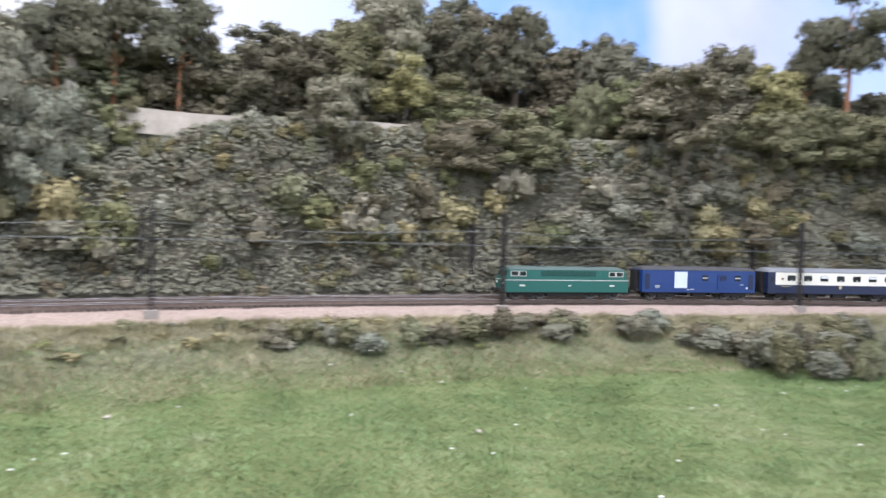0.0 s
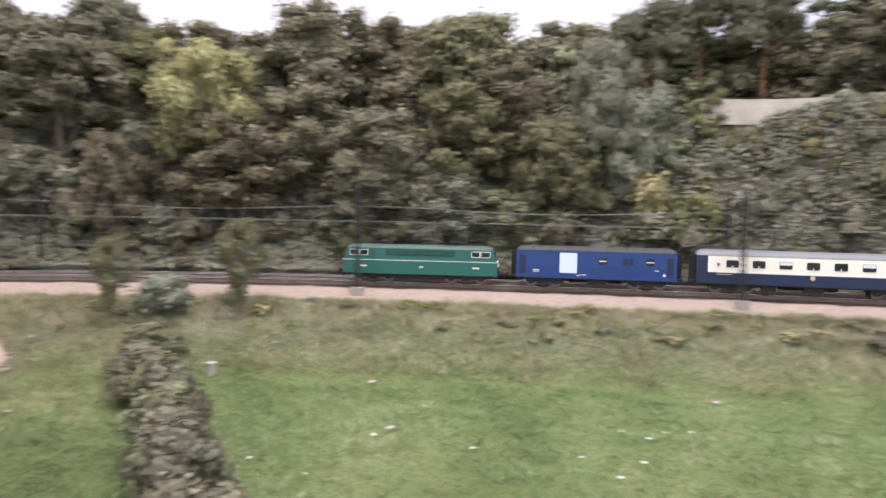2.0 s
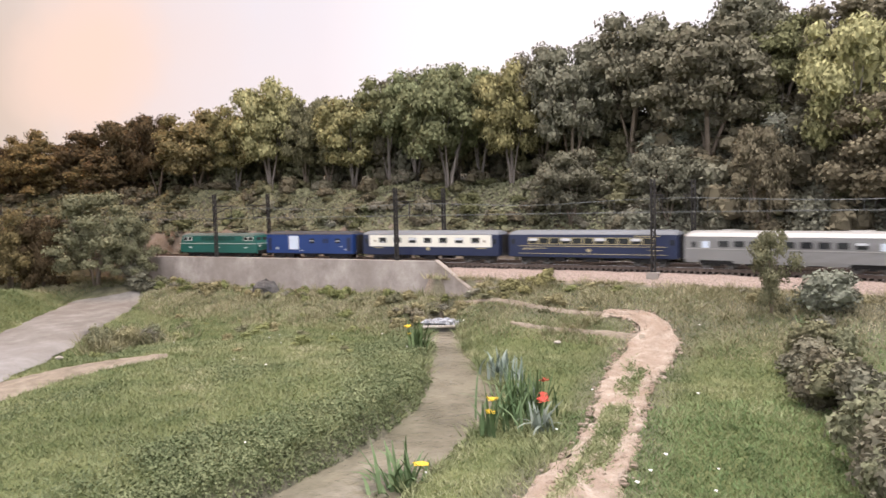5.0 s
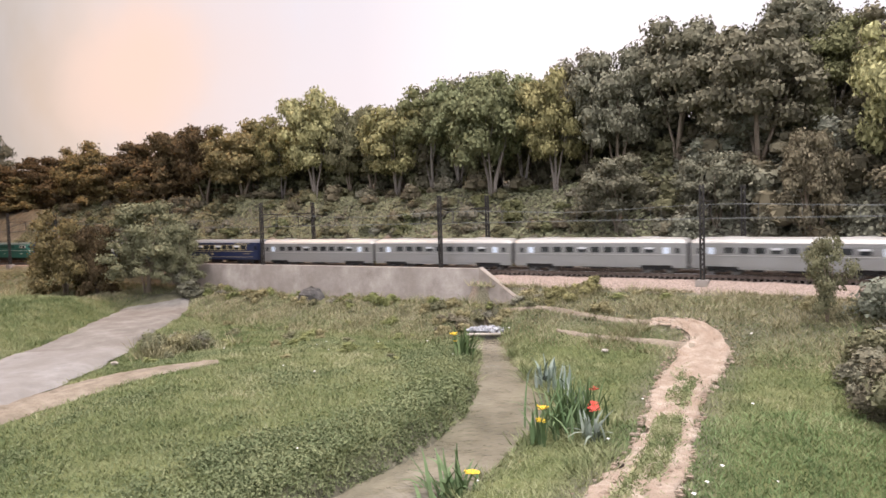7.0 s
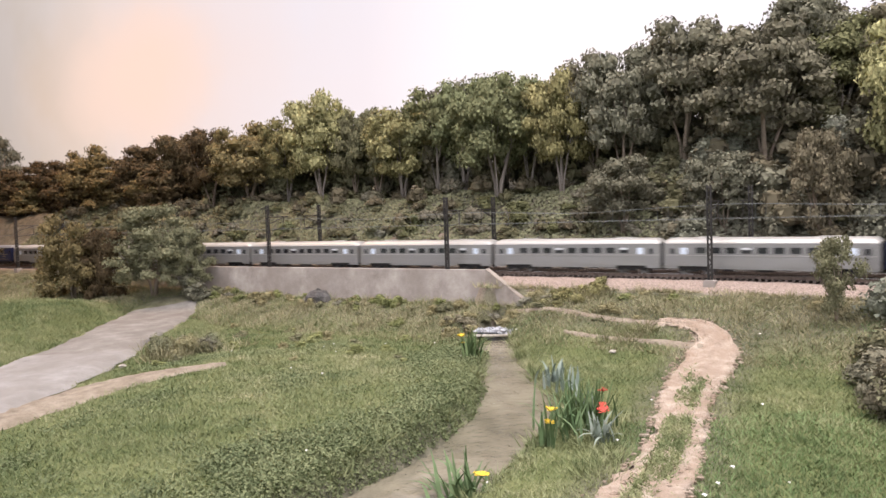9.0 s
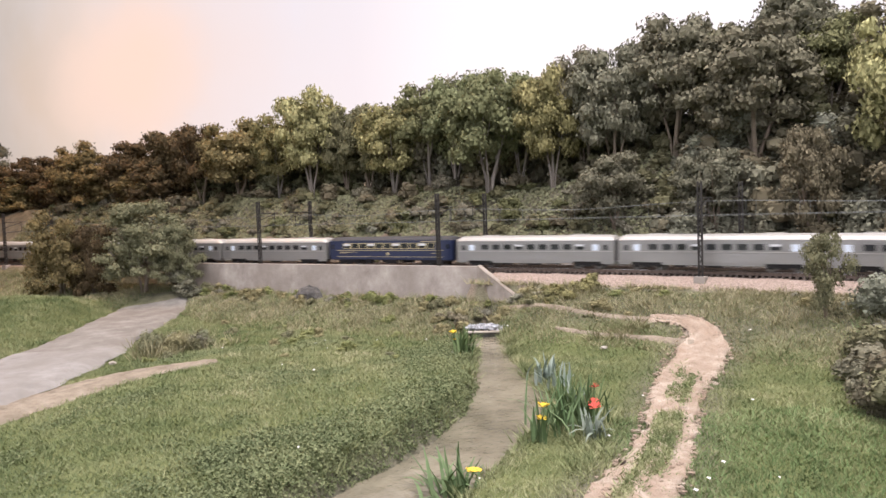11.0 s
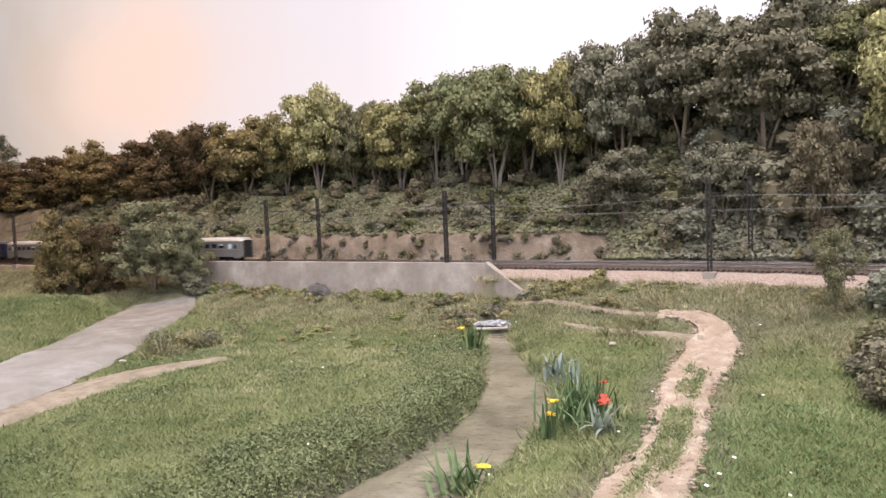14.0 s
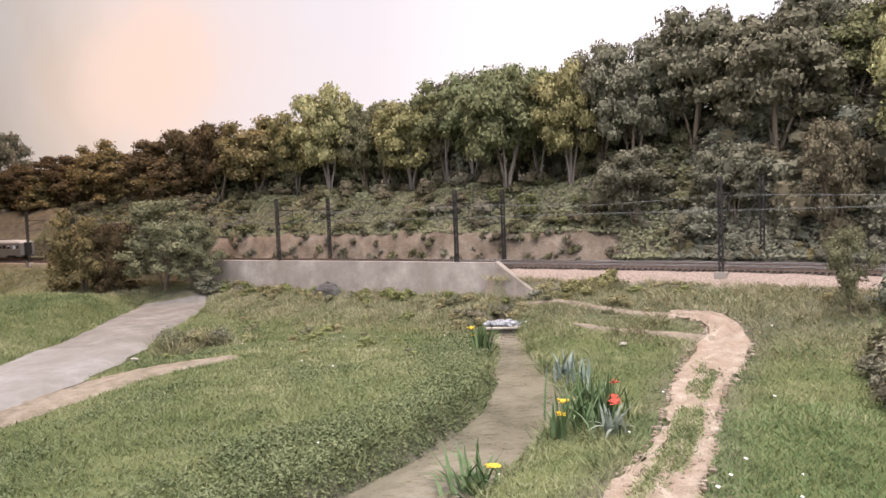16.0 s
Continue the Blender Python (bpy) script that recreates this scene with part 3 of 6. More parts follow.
def build_track(offset, label):
    t = thing("railway_track", label, "railway track", "double line of track")
    for side in (-0.0085, 0.0085):
        v, f = sweep([(-0.0008, -0.0045), (0.0008, -0.0045), (0.0005, -0.001), (0.0009, -0.0008), (0.0009, -0.0002), (-0.0009, -0.0002), (-0.0009, -0.0008), (-0.0005, -0.001)], -2.2, 9.0, offset + side, RAIL_Z)
        part("rail", mesh_from("rail", v, f, [RAIL_SIDE]), t)
        v, f = sweep([(-0.0007, -0.0002), (0.0007, -0.0002), (0.0006, 0.0), (-0.0006, 0.0)], -2.2, 9.0, offset + side, RAIL_Z)
        part("railhead", mesh_from("railhead", v, f, [RAIL_TOP]), t, "polished rail head")
    sh = Shape()
    for s in np.arange(0.9, 5.0, 0.0075):
        a, b, c, d = (at_track(s + ds, offset + dn)[0] for ds, dn in ((-0.0015, -0.015), (0.0015, -0.015), (0.0015, 0.015), (-0.0015, 0.015)))
        z0, z1 = RAIL_Z - 0.0085, RAIL_Z - 0.0042
        sh.add([(*q, z) for z in (z0, z1) for q in (a, b, c, d)], [(4, 5, 6, 7), (0, 4, 7, 3), (0, 1, 5, 4), (1, 2, 6, 5), (2, 3, 7, 6)])
    tagged(part("sleeper_bed", sh.mesh("sleeper_bed", SLEEPER), t), kind="stuff")


def lattice_mast_mesh(h):
    post, lace, foot = Shape(), Shape(), Shape()
    post.box(-0.0006, 0.0006, -0.0006, 0.0006, 0, h)
    n = int(h / 0.006)
    for i in range(n):
        z0, z1 = i * h / n, (i + 1) * h / n
        a, b = (-0.0022, 0.0022) if i % 2 else (0.0022, -0.0022)
        for y in (-0.0016, 0.0016):
            lace.tube([(a, y, z0), (b, y, z1)], [0.0005, 0.0005], 4)
        lace.tube([(a, -0.0016, z0), (a, 0.0016, z1)], [0.0004, 0.0004], 4)
    foot.box(-0.007, 0.007, -0.006, 0.006, -0.012, 0.0035, bevel=0.001)
    return post.mesh("angle_post", MAST_IRON), lace.mesh("lacing", MAST_IRON), foot.mesh("footing", CONCRETE)


MAST_H = 0.118
WIRE_Z, CARRIER_Z = RAIL_Z + 0.068, RAIL_Z + 0.086


def build_masts():
    post, lace, foot = lattice_mast_mesh(MAST_H)
    arm_near, arm_far = Shape(), Shape()
    for sh, reach in ((arm_near, 0.040), (arm_far, 0.036)):
        sh.tube([(0, 0, 0.098), (0, reach + 0.012, 0.098)], [0.0009, 0.0007], 5)
        sh.tube([(0, 0, 0.085), (0, reach, 0.097)], [0.0007, 0.0007], 5)
        sh.tube([(0, 0, 0.074), (0, reach, 0.078)], [0.0006, 0.0006], 5)
        sh.tube([(0, reach, 0.097), (0, reach, 0.076)], [0.0005, 0.0005], 4)
    arm = arm_near.mesh("bracket", MAST_IRON)
    for s in (1.0, 1.425, 1.864, 2.275, 2.689, 3.105, 3.482, 3.842, 4.2, 4.594):
        for n, turn in ((-0.034, 0), (FAR_TRACK + 0.031, 180)):
            p = at_track(s - (0.02 if n > 0 and 3 < s < 4 else 0), n)[0]
            i = int(np.clip(s / 0.01, 0, len(TRACK) - 1))
            yaw = math.degrees(math.atan2(HILLWARD[i][1], HILLWARD[i][0])) - 90 + turn
            m = thing("catenary_mast", "dark iron lattice catenary mast on a concrete footing beside the rails", "catenary mast", "masts along the line", at=pose(p[0], p[1], 0.087, 0, 0, yaw))
            for px in (-0.0022, 0.0022):
                for py in (-0.0016, 0.0016):
                    part("angle_post", post, m, at=pose(px, py, 0))
            tagged(part("lacing", lace, m), kind="stuff")
            part("bracket", arm, m)
            part("footing", foot, m, "pale concrete footing")


def build_wires():
    for offset in (0.0, FAR_TRACK):
        t = thing("overhead_wire", "thin grey overhead contact wire with droppers", "overhead wire", "catenary over the tracks")
        con, car, drop = Shape(), Shape(), Shape()
        s = np.arange(0.3, 5.2, 0.03)
        p = at_track(s, np.full(len(s), offset))
        con.tube(np.column_stack([p, np.full(len(s), WIRE_Z)]), [0.00022] * len(s), 4)
        ss = np.array([1.0, 1.425, 1.864, 2.275, 2.689, 3.105, 3.482, 3.842, 4.2, 4.594])
        gap = np.abs(s[:, None] - ss[None, :]).min(1)
        zc = CARRIER_Z - 0.006 * ease(0.0, 0.2, gap)
        car.tube(np.column_stack([p, zc]), [0.00022] * len(s), 4)
        for i in range(0, len(s), 2):
            drop.tube([(*p[i], WIRE_Z), (*p[i], zc[i])], [0.00022, 0.00022], 4)
        part("contact_wire", con.mesh("contact_wire", WIRE), t)
        part("carrier_wire", car.mesh("carrier_wire", WIRE), t)
        tagged(part("dropper_row", drop.mesh("dropper_row", WIRE), t), kind="stuff")


def build_abutment():
    """The long concrete retaining wall under the line with its raking wing."""
    t = thing("retaining_wall", "long stained concrete retaining wall below the railway line", "wall")
    n0, n1 = -0.040, -0.028
    s = np.arange(3.415, 4.10, 0.03)
    a, b = at_track(s, np.full(len(s), n0)), at_track(s, np.full(len(s), n1))
    batter = at_track(s, np.full(len(s), n0 - 0.006))
    top, low, k = 0.0985, 0.02, 4
    v = np.stack([np.column_stack([batter, np.full(len(s), low)]), np.column_stack([a, np.full(len(s), top)]),
                  np.column_stack([b, np.full(len(s), top)]), np.column_stack([b, np.full(len(s), low)])], 1).reshape(-1, 3)
    f = [(i * k + j, i * k + (j + 1) % k, (i + 1) * k + (j + 1) % k, (i + 1) * k + j) for i in range(len(s) - 1) for j in range(k)]
    f += [(0, 3, 2, 1), tuple((len(s) - 1) * k + j for j in range(4))]
    part("wall_face", mesh_from("wall_face", v, f, [CONCRETE]), t)
    w = Shape()
    p = [at_track(q, m)[0] for q, m in ((3.415, n0), (3.415, n1), (3.335, -0.075), (3.335, -0.063))]
    foot = [at_track(q, m)[0] for q, m in ((3.415, n0 - 0.006), (3.335, -0.080))]
    w.add([(*foot[0], low), (*p[0], top), (*p[1], top), (*p[1], low), (*foot[1], low), (*p[2], 0.058), (*p[3], 0.058), (*p[3], low)],
          [(0, 1, 2, 3), (0, 4, 5, 1), (1, 5, 6, 2), (2, 6, 7, 3), (4, 7, 6, 5)])
    part("wing_wall", w.mesh("wing_wall", CONCRETE), t)
    c = Shape()
    c.add([(*p[0], top + 0.0005), (*p[1], top + 0.0005), (*p[3], 0.0585), (*p[2], 0.0585), (*p[0], top + 0.0018), (*p[1], top + 0.0018), (*p[3], 0.0598), (*p[2], 0.0598)],
          [(4, 5, 6, 7), (0, 1, 5, 4), (1, 2, 6, 5), (2, 3, 7, 6), (3, 0, 4, 7)])
    part("coping", c.mesh("coping", COPING), t, "pale weathered raking coping")


def build_sky():
    s = np.linspace(-1.2, 7.0, 90)
    p = at_track(s, np.full(len(s), 1.15))
    e = resample(p, 0.05)
    for _ in range(6):
        e[1:-1] = (e[:-2] + e[1:-1] + e[2:]) / 3
    z = (-0.1, 0.4, 0.9, 1.5, 2.2)
    k = len(z)
    v = [(x, y, q) for x, y in e for q in z]
    f = [(i * k + j, (i + 1) * k + j, (i + 1) * k + j + 1, i * k + j + 1) for i in range(len(e) - 1) for j in range(k - 1)]
    me = mesh_from("backdrop", v, f, [SKY], True)
    uv = me.uv_layers.new(name="UVMap")
    es, _ = track_coords(e[:, 0], e[:, 1])
    for lp in me.loops:
        i, j = divmod(lp.vertex_index, k)
        uv.data[lp.index].uv = ((es[i] + 1.2) / 8.2, z[j] / 2.2)
    tagged(new("backdrop", me), "painted sky backdrop, blue with white clouds turning peach", "backdrop", kind="structure")


def build_shade_board():
    """Unseen plain board, added to block fill light from the west end and bounce warmth."""
    sh = Shape()
    sh.box(-1.25, 1.25, -0.01, 0.01, -0.3, 1.5, bevel=0.004)
    ob = tagged(new("shade_board_west", sh.mesh("shade_board_west", SHADE_BOARD)), "unseen brown board added to shade and warm the west end", "wall", kind="structure")
    ob.matrix_basis = pose(-2.12, -1.75, 0, 0, 0, 31)


build_shade_board()
build_ground()
build_ways()
build_track(0.0, "near track with polished rails on pinkish ballast")
build_track(FAR_TRACK, "far track with polished rails beside the hillside")
build_masts()
build_wires()
build_abutment()
build_sky()


# ---- the train ----
def hull(length, half, z0, z1, zr, mats, nose=0.0, roof_steps=7, tumble=0.0):
    """Side walls and a rounded roof, with ends that lean back by nose. Returns body and roof shapes."""
    body, roof = Shape(), Shape()
    x0, x1 = -length / 2, length / 2
    zm = z0 + (z1 - z0) * 0.45
    ring = [(-half + tumble, z0), (-half, zm), (-half + 0.0006, z1), (half - 0.0006, z1), (half, zm), (half - tumble, z0)]
    lean = [0, 0, nose, nose, 0, 0]
    k = len(ring)
    v = [(x0 + d, y, z) for (y, z), d in zip(ring, lean)] + [(x1 - d, y, z) for (y, z), d in zip(ring, lean)]
    f = [(i, (i + 1) % k, (i + 1) % k + k, i + k) for i in range(k)] + [(1, 0, 5, 4), (1, 4, 3, 2), (k + 0, k + 1, k + 4, k + 5), (k + 1, k + 2, k + 3, k + 4)]
    body.add(v, f)
    arc = [(-(half - 0.0003) * math.cos(math.pi * i / roof_steps), z1 + 0.0002 + (zr - z1) * math.sin(math.pi * i / roof_steps) ** 0.75) for i in range(roof_steps + 1)]
    k = len(arc)
    rows = ((x0 + nose + 0.0005, 0.55), (x0 + nose + 0.005, 0.95), (x0 + nose + 0.012, 1.0), (x1 - nose - 0.012, 1.0), (x1 - nose - 0.005, 0.95), (x1 - nose - 0.0005, 0.55))
    v = [(x, y, z1 + 0.0002 + (z - z1 - 0.0002) * q) for x, q in rows for y, z in arc]
    f = [(r * k + i, (r + 1) * k + i, (r + 1) * k + i + 1, r * k + i + 1) for r in range(len(rows) - 1) for i in range(k - 1)]
    f += [tuple(range(k)), tuple(range((len(rows) - 1) * k + k - 1, (len(rows) - 1) * k - 1, -1))]
    roof.add(v, f)
    return body, roof


def bogie(parent, x, base=0.029, axles=2, heavy=False):
    frame_sh = Shape()
    for y in (-0.0125, 0.0105):
        frame_sh.box(-base / 2 - 0.006, base / 2 + 0.006, y, y + 0.002, 0.0055, 0.0095 if not heavy else 0.0105, bevel=0.0015)
        for ax in np.linspace(-base / 2, base / 2, axles):
            frame_sh.box(ax - 0.003, ax + 0.003, y - 0.0008, y + 0.0028, 0.0038, 0.0078, bevel=0.0008)
        frame_sh.box(-0.005, 0.005, y - 0.0006, y + 0.0026, 0.0035, 0.0065)
    frame_sh.box(-0.004, 0.004, -0.0105, 0.0105, 0.006, 0.012)
    b = part("bogie", frame_sh.mesh("bogie", BLACK), parent, at=pose(x, 0, 0))
    for ax in np.linspace(-base / 2, base / 2, axles):
        w = Shape()
        for y in (-0.0098, 0.0072):
            w.disc(0, y, 0, 0.0060, 0.0026)
        w.tube([(0, -0.009, 0), (0, 0.009, 0)], [0.001, 0.001], 6)
        part("wheelset", w.mesh("wheelset", STEEL_WHEEL), b, at=pose(ax, 0, 0.0061))


def buffers(parent, x, direction):
    for y in (-0.010, 0.010):
        sh = Shape().tube([(x, y, 0.0125), (x + direction * 0.005, y, 0.0125)], [0.0011, 0.0011], 7)
        sh.tube([(x + direction * 0.005, y, 0.0125), (x + direction * 0.006, y, 0.0125)], [0.0028, 0.0026], 9)
        part("buffer", sh.mesh("buffer", BLACK), parent)


def gangway(parent, x, direction, half=0.0075):
    sh = Shape()
    for i in range(4):
        a, b = sorted((x + direction * i * 0.0016, x + direction * (i * 0.0016 + 0.001)))
        sh.box(a, b, -half, half, 0.012, 0.040)
    sh.box(min(x, x + direction * 0.006), max(x, x + direction * 0.006), -half + 0.001, half - 0.001, 0.013, 0.039)
    part("gangway", sh.mesh("gangway", BLACK), parent, "black rubber gangway bellows")


def pane(parent, name, x0, x1, z0, z1, y, mat, frame_mat=None, label="", deep=0.0004):
    """A plate on both sides of a carriage, each one a part."""
    for sg in (-1, 1):
        a, b = sorted((sg * y, sg * (y + deep)))
        p = part(name, Shape().box(x0, x1, a, b, z0, z1, bevel=0.0007).mesh(name, mat), parent, label)
        if frame_mat:
            w = 0.0006
            c, d = sorted((sg * y, sg * (y + deep + 0.0003)))
            fr = Shape()
            for q in ((x0 - w, x1 + w, z1, z1 + w), (x0 - w, x1 + w, z0 - w, z0), (x0 - w, x0, z0, z1), (x1, x1 + w, z0, z1)):
                fr.box(q[0], q[1], c, d, q[2], q[3])
            part("window_frame", fr.mesh("window_frame", frame_mat), p)


def underframe(parent, length, half):
    sh = Shape().box(-length / 2 + 0.004, length / 2 - 0.004, -half + 0.003, half - 0.003, 0.0095, 0.0122)
    for x, w, y in ((-0.03, 0.018, -half + 0.004), (0.004, 0.024, -half + 0.004), (-0.012, 0.02, half - 0.010), (0.034, 0.014, half - 0.010)):
        if abs(x) + w < length * 0.28:
            sh.box(x, x + w, y, y + 0.006, 0.0045, 0.010, bevel=0.0008)
    part("underframe", sh.mesh("underframe", BLACK), parent)


def build_loco():
    t = thing("electric_locomotive", "green electric locomotive with a cream waist line and dark side grille", "locomotive")
    L, h = 0.176, 0.0168
    body, roof = hull(L, h, 0.0100, 0.0388, 0.0428, None, nose=0.005)
    part("body", body.mesh("body", GREEN_PAINT), t)
    part("roof", roof.mesh("roof", LOCO_ROOF, smooth=True), t, "green grey roof")
    pane(t, "side_grille", -0.040, 0.038, 0.0312, 0.0376, h - 0.0004, GREEN_DARK)
    for i in range(9):
        x = -0.0385 + i * 0.0085
        pane(t, "grille_slat", x, x + 0.0070, 0.0318, 0.0370, h, GREEN_DARK)
    pane(t, "waist_line", -L / 2 + 0.001, L / 2 - 0.001, 0.0252, 0.0259, h - 0.0002, CREAM_LINE)
    for sg in (-1, 1):
        for a, b in ((0.070, 0.0795), (0.0595, 0.068)):
            x0, x1 = sorted((sg * a, sg * b))
            pane(t, "cab_window", x0, x1, 0.0312, 0.0366, h - 0.0002, GLASS, CREAM_LINE)
        x0, x1 = sorted((sg * 0.0500, sg * 0.0565))
        pane(t, "cab_door", x0, x1, 0.0125, 0.0370, h - 0.0003, GREEN_PAINT)
        x0, x1 = sorted((sg * 0.060, sg * 0.068))
        pane(t, "number_plate", x0, x1, 0.0178, 0.0196, h - 0.0002, CREAM_LINE)
        # front: windscreens, waist line, lamps
        x = sg * (L / 2)
        for y in (-0.0078, 0.0078):
            xa, xb = sorted((x - sg * 0.0052, x - sg * 0.0024))
            part("windscreen", Shape().box(xa, xb, y - 0.0056, y + 0.0056, 0.0305, 0.0362, bevel=0.0008).mesh("windscreen", GLASS), t)
            xa, xb = sorted((x - sg * 0.001, x + sg * 0.0012))
            lamp = Shape().tube([(x - sg * 0.001, y * 1.3, 0.0215), (x + sg * 0.0014, y * 1.3, 0.0215)], [0.0016, 0.0014], 9)
            part("headlight", lamp.mesh("headlight", LENS), t)
        xa, xb = sorted((x - sg * 0.001, x + sg * 0.0005))
        part("front_line", Shape().box(xa, xb, -h + 0.001, h - 0.001, 0.0252, 0.0259).mesh("front_line", CREAM_LINE), t)
        xa, xb = sorted((x - sg * 0.003, x + sg * 0.001))
        part("buffer_beam", Shape().box(xa, xb, -0.0155, 0.0155, 0.008, 0.0145, bevel=0.0006).mesh("buffer_beam", BLACK), t)
        buffers(t, x, sg)
        bogie(t, sg * 0.053, 0.034, 2, True)
        # folded pantograph
        p = Shape()
        for y in (-0.006, 0.006):
            p.tube([(sg * 0.030, y, 0.0424), (sg * 0.056, y * 0.9, 0.0446), (sg * 0.033, y * 0.8, 0.0462)], [0.0004] * 3, 5)
        p.tube([(sg * 0.033, -0.0095, 0.0462), (sg * 0.033, 0.0095, 0.0462)], [0.0005, 0.0005], 5)
        p.box(sg * 0.03 - 0.003, sg * 0.03 + 0.003, -0.007, 0.007, 0.0415, 0.0428)
        part("pantograph", p.mesh("pantograph", MAST_IRON), t)
    pane(t, "works_plate", -0.005, 0.0, 0.0178, 0.0192, h - 0.0002, CREAM_LINE)
    u = Shape().box(-0.028, 0.028, -0.0125, 0.0125, 0.004, 0.0105, bevel=0.001)
    part("equipment_case", u.mesh("equipment_case", BLACK), t)
    part("underframe", Shape().box(-L / 2 + 0.005, L / 2 - 0.005, -0.0145, 0.0145, 0.0085, 0.0106).mesh("underframe", BLACK), t)
    return t, 0.0, 0.182


def build_van():
    t = thing("baggage_van", "bright blue baggage van with dark roof and pale sliding door", "baggage van")
    L, h = 0.172, 0.0168
    body, roof = hull(L, h, 0.0108, 0.0408, 0.0455, None)
    part("body", body.mesh("body", BLUE_PAINT), t)
    part("roof", roof.mesh("roof", DARK_ROOF, smooth=True), t, "dark grey roof")
    for i in range(8):
        x = -L / 2 + 0.012 + i * 0.0203
        rib = Shape()
        q = [(x, -(h - 0.0003) * math.cos(math.pi * j / 7), 0.0410 + 0.0047 * math.sin(math.pi * j / 7) ** 0.75) for j in range(8)]
        rib.tube(q, [0.0005] * 8, 4)
        part("roof_rib", rib.mesh("roof_rib", DARK_ROOF), t)
    pane(t, "sliding_door", 0.0195, 0.0385, 0.0168, 0.0388, h - 0.0001, WHITE_PANEL, label="pale grey blue sliding door", deep=0.0007)
    pane(t, "sliding_door", -0.043, -0.027, 0.0165, 0.0365, h - 0.0001, BLUE_PAINT, deep=0.0007)
    for x in (-0.038, -0.032):
        pane(t, "door_glass", x - 0.0022, x + 0.0022, 0.0272, 0.0345, h + 0.0006, NAVY_PAINT)
    for x in (-0.008, -0.058):
        pane(t, "window", x - 0.0042, x + 0.0042, 0.0270, 0.0345, h - 0.0001, GLASS)
        pane(t, "window_bar", x - 0.0042, x + 0.0042, 0.0302, 0.0312, h + 0.0003, CURTAIN)
    for x in (-0.079, 0.079):
        pane(t, "end_door", x - 0.0035, x + 0.0035, 0.0150, 0.0360, h - 0.0002, NAVY_PAINT)
    for x, w, z in ((0.064, 0.007, 0.0190), (0.064, 0.007, 0.0172), (-0.065, 0.005, 0.0215), (0.012, 0.006, 0.0148), (0.018, 0.004, 0.0140)):
        pane(t, "lettering_bar", x - w / 2, x + w / 2, z, z + 0.0008, h - 0.0002, CREAM_LINE)
    pane(t, "tail_disc", -0.0745, -0.0715, 0.0160, 0.0185, h, CURTAIN)
    underframe(t, L, h)
    for sg in (-1, 1):
        bogie(t, sg * 0.056, 0.027)
        gangway(t, sg * L / 2, sg)
        buffers(t, sg * L / 2, sg)
    return t, 0.198, 0.376


def crest(parent, x, z, h, mat, r=0.002):
    for sg in (-1, 1):
        y = sg * (h - 0.0001)
        sh = Shape().disc(x, y, z, r, sg * 0.0004, 12)
        part("crest", sh.mesh("crest", mat), parent, "small round coat of arms as a plain disc")


def build_saloon(two_tone, start, end, roof_mat, label, group):
    t = thing("saloon_coach", label, "railway coach", group)
    L, h = end - start - 0.012, 0.0170
    body, roof = hull(L, h, 0.0108, 0.0405, 0.0462, None)
    part("body", body.mesh("body", NAVY_PAINT), t)
    part("roof", roof.mesh("roof", roof_mat, smooth=True), t, "grey domed roof")
    if two_tone:
        pane(t, "cream_panel", -L / 2 + 0.0115, L / 2 - 0.0115, 0.0228, 0.0402, h - 0.0002, CREAM_PAINT, label="cream upper panel")
    n = 7 if two_tone else 11
    for i in range(n):
        x = -L / 2 + 0.036 + i * (L - 0.072) / (n - 1)
        w = 0.0062
        if not two_tone:
            w = 0.0066
        pane(t, "window", x - w, x + w, 0.0285, 0.0362, h + 0.0002, GLASS, GOLD if not two_tone else None)
        if i % 3 == 1:
            pane(t, "blind", x - w + 0.0003, x + w - 0.0003, 0.0325, 0.0359, h + 0.0006, CURTAIN)
        elif two_tone:
            pane(t, "table_lamp", x - 0.0008, x + 0.0008, 0.0285, 0.0305, h + 0.0006, CURTAIN)
    if two_tone:
        for x in (-L / 2 + 0.022, L / 2 - 0.022):
            crest(t, x, 0.0312, h + 0.0004, CREST_BROWN, 0.0018)
    else:
        pane(t, "gilt_line", -L / 2 + 0.014, L / 2 - 0.014, 0.0250, 0.0256, h - 0.0001, GOLD)
        pane(t, "gilt_line", -L / 2 + 0.014, L / 2 - 0.014, 0.0150, 0.0155, h - 0.0001, GOLD)
        pane(t, "name_bar", -L / 2 + 0.022, -L / 2 + 0.055, 0.0385, 0.0392, h - 0.0001, GOLD)
        pane(t, "name_bar", L / 2 - 0.055, L / 2 - 0.022, 0.0220, 0.0226, h - 0.0001, GOLD)
    crest(t, 0.0, 0.0200, h, GOLD, 0.0024)
    for x in (-L / 2 + 0.028, L / 2 - 0.028):
        pane(t, "lettering_bar", x - 0.008, x + 0.008, 0.0206, 0.0213, h - 0.0001, GOLD)
    for x in (-L / 2 + 0.0065, L / 2 - 0.0065):
        pane(t, "door", x - 0.0048, x + 0.0048, 0.0130, 0.0372, h - 0.0002, NAVY_PAINT)
        pane(t, "door_glass", x - 0.0020, x + 0.0020, 0.0275, 0.0345, h + 0.0002, GLASS)
    underframe(t, L, h)
    for sg in (-1, 1):
        bogie(t, sg * (L / 2 - 0.036), 0.032)
        gangway(t, sg * L / 2, sg)
        buffers(t, sg * L / 2, sg)
    return t, start, end


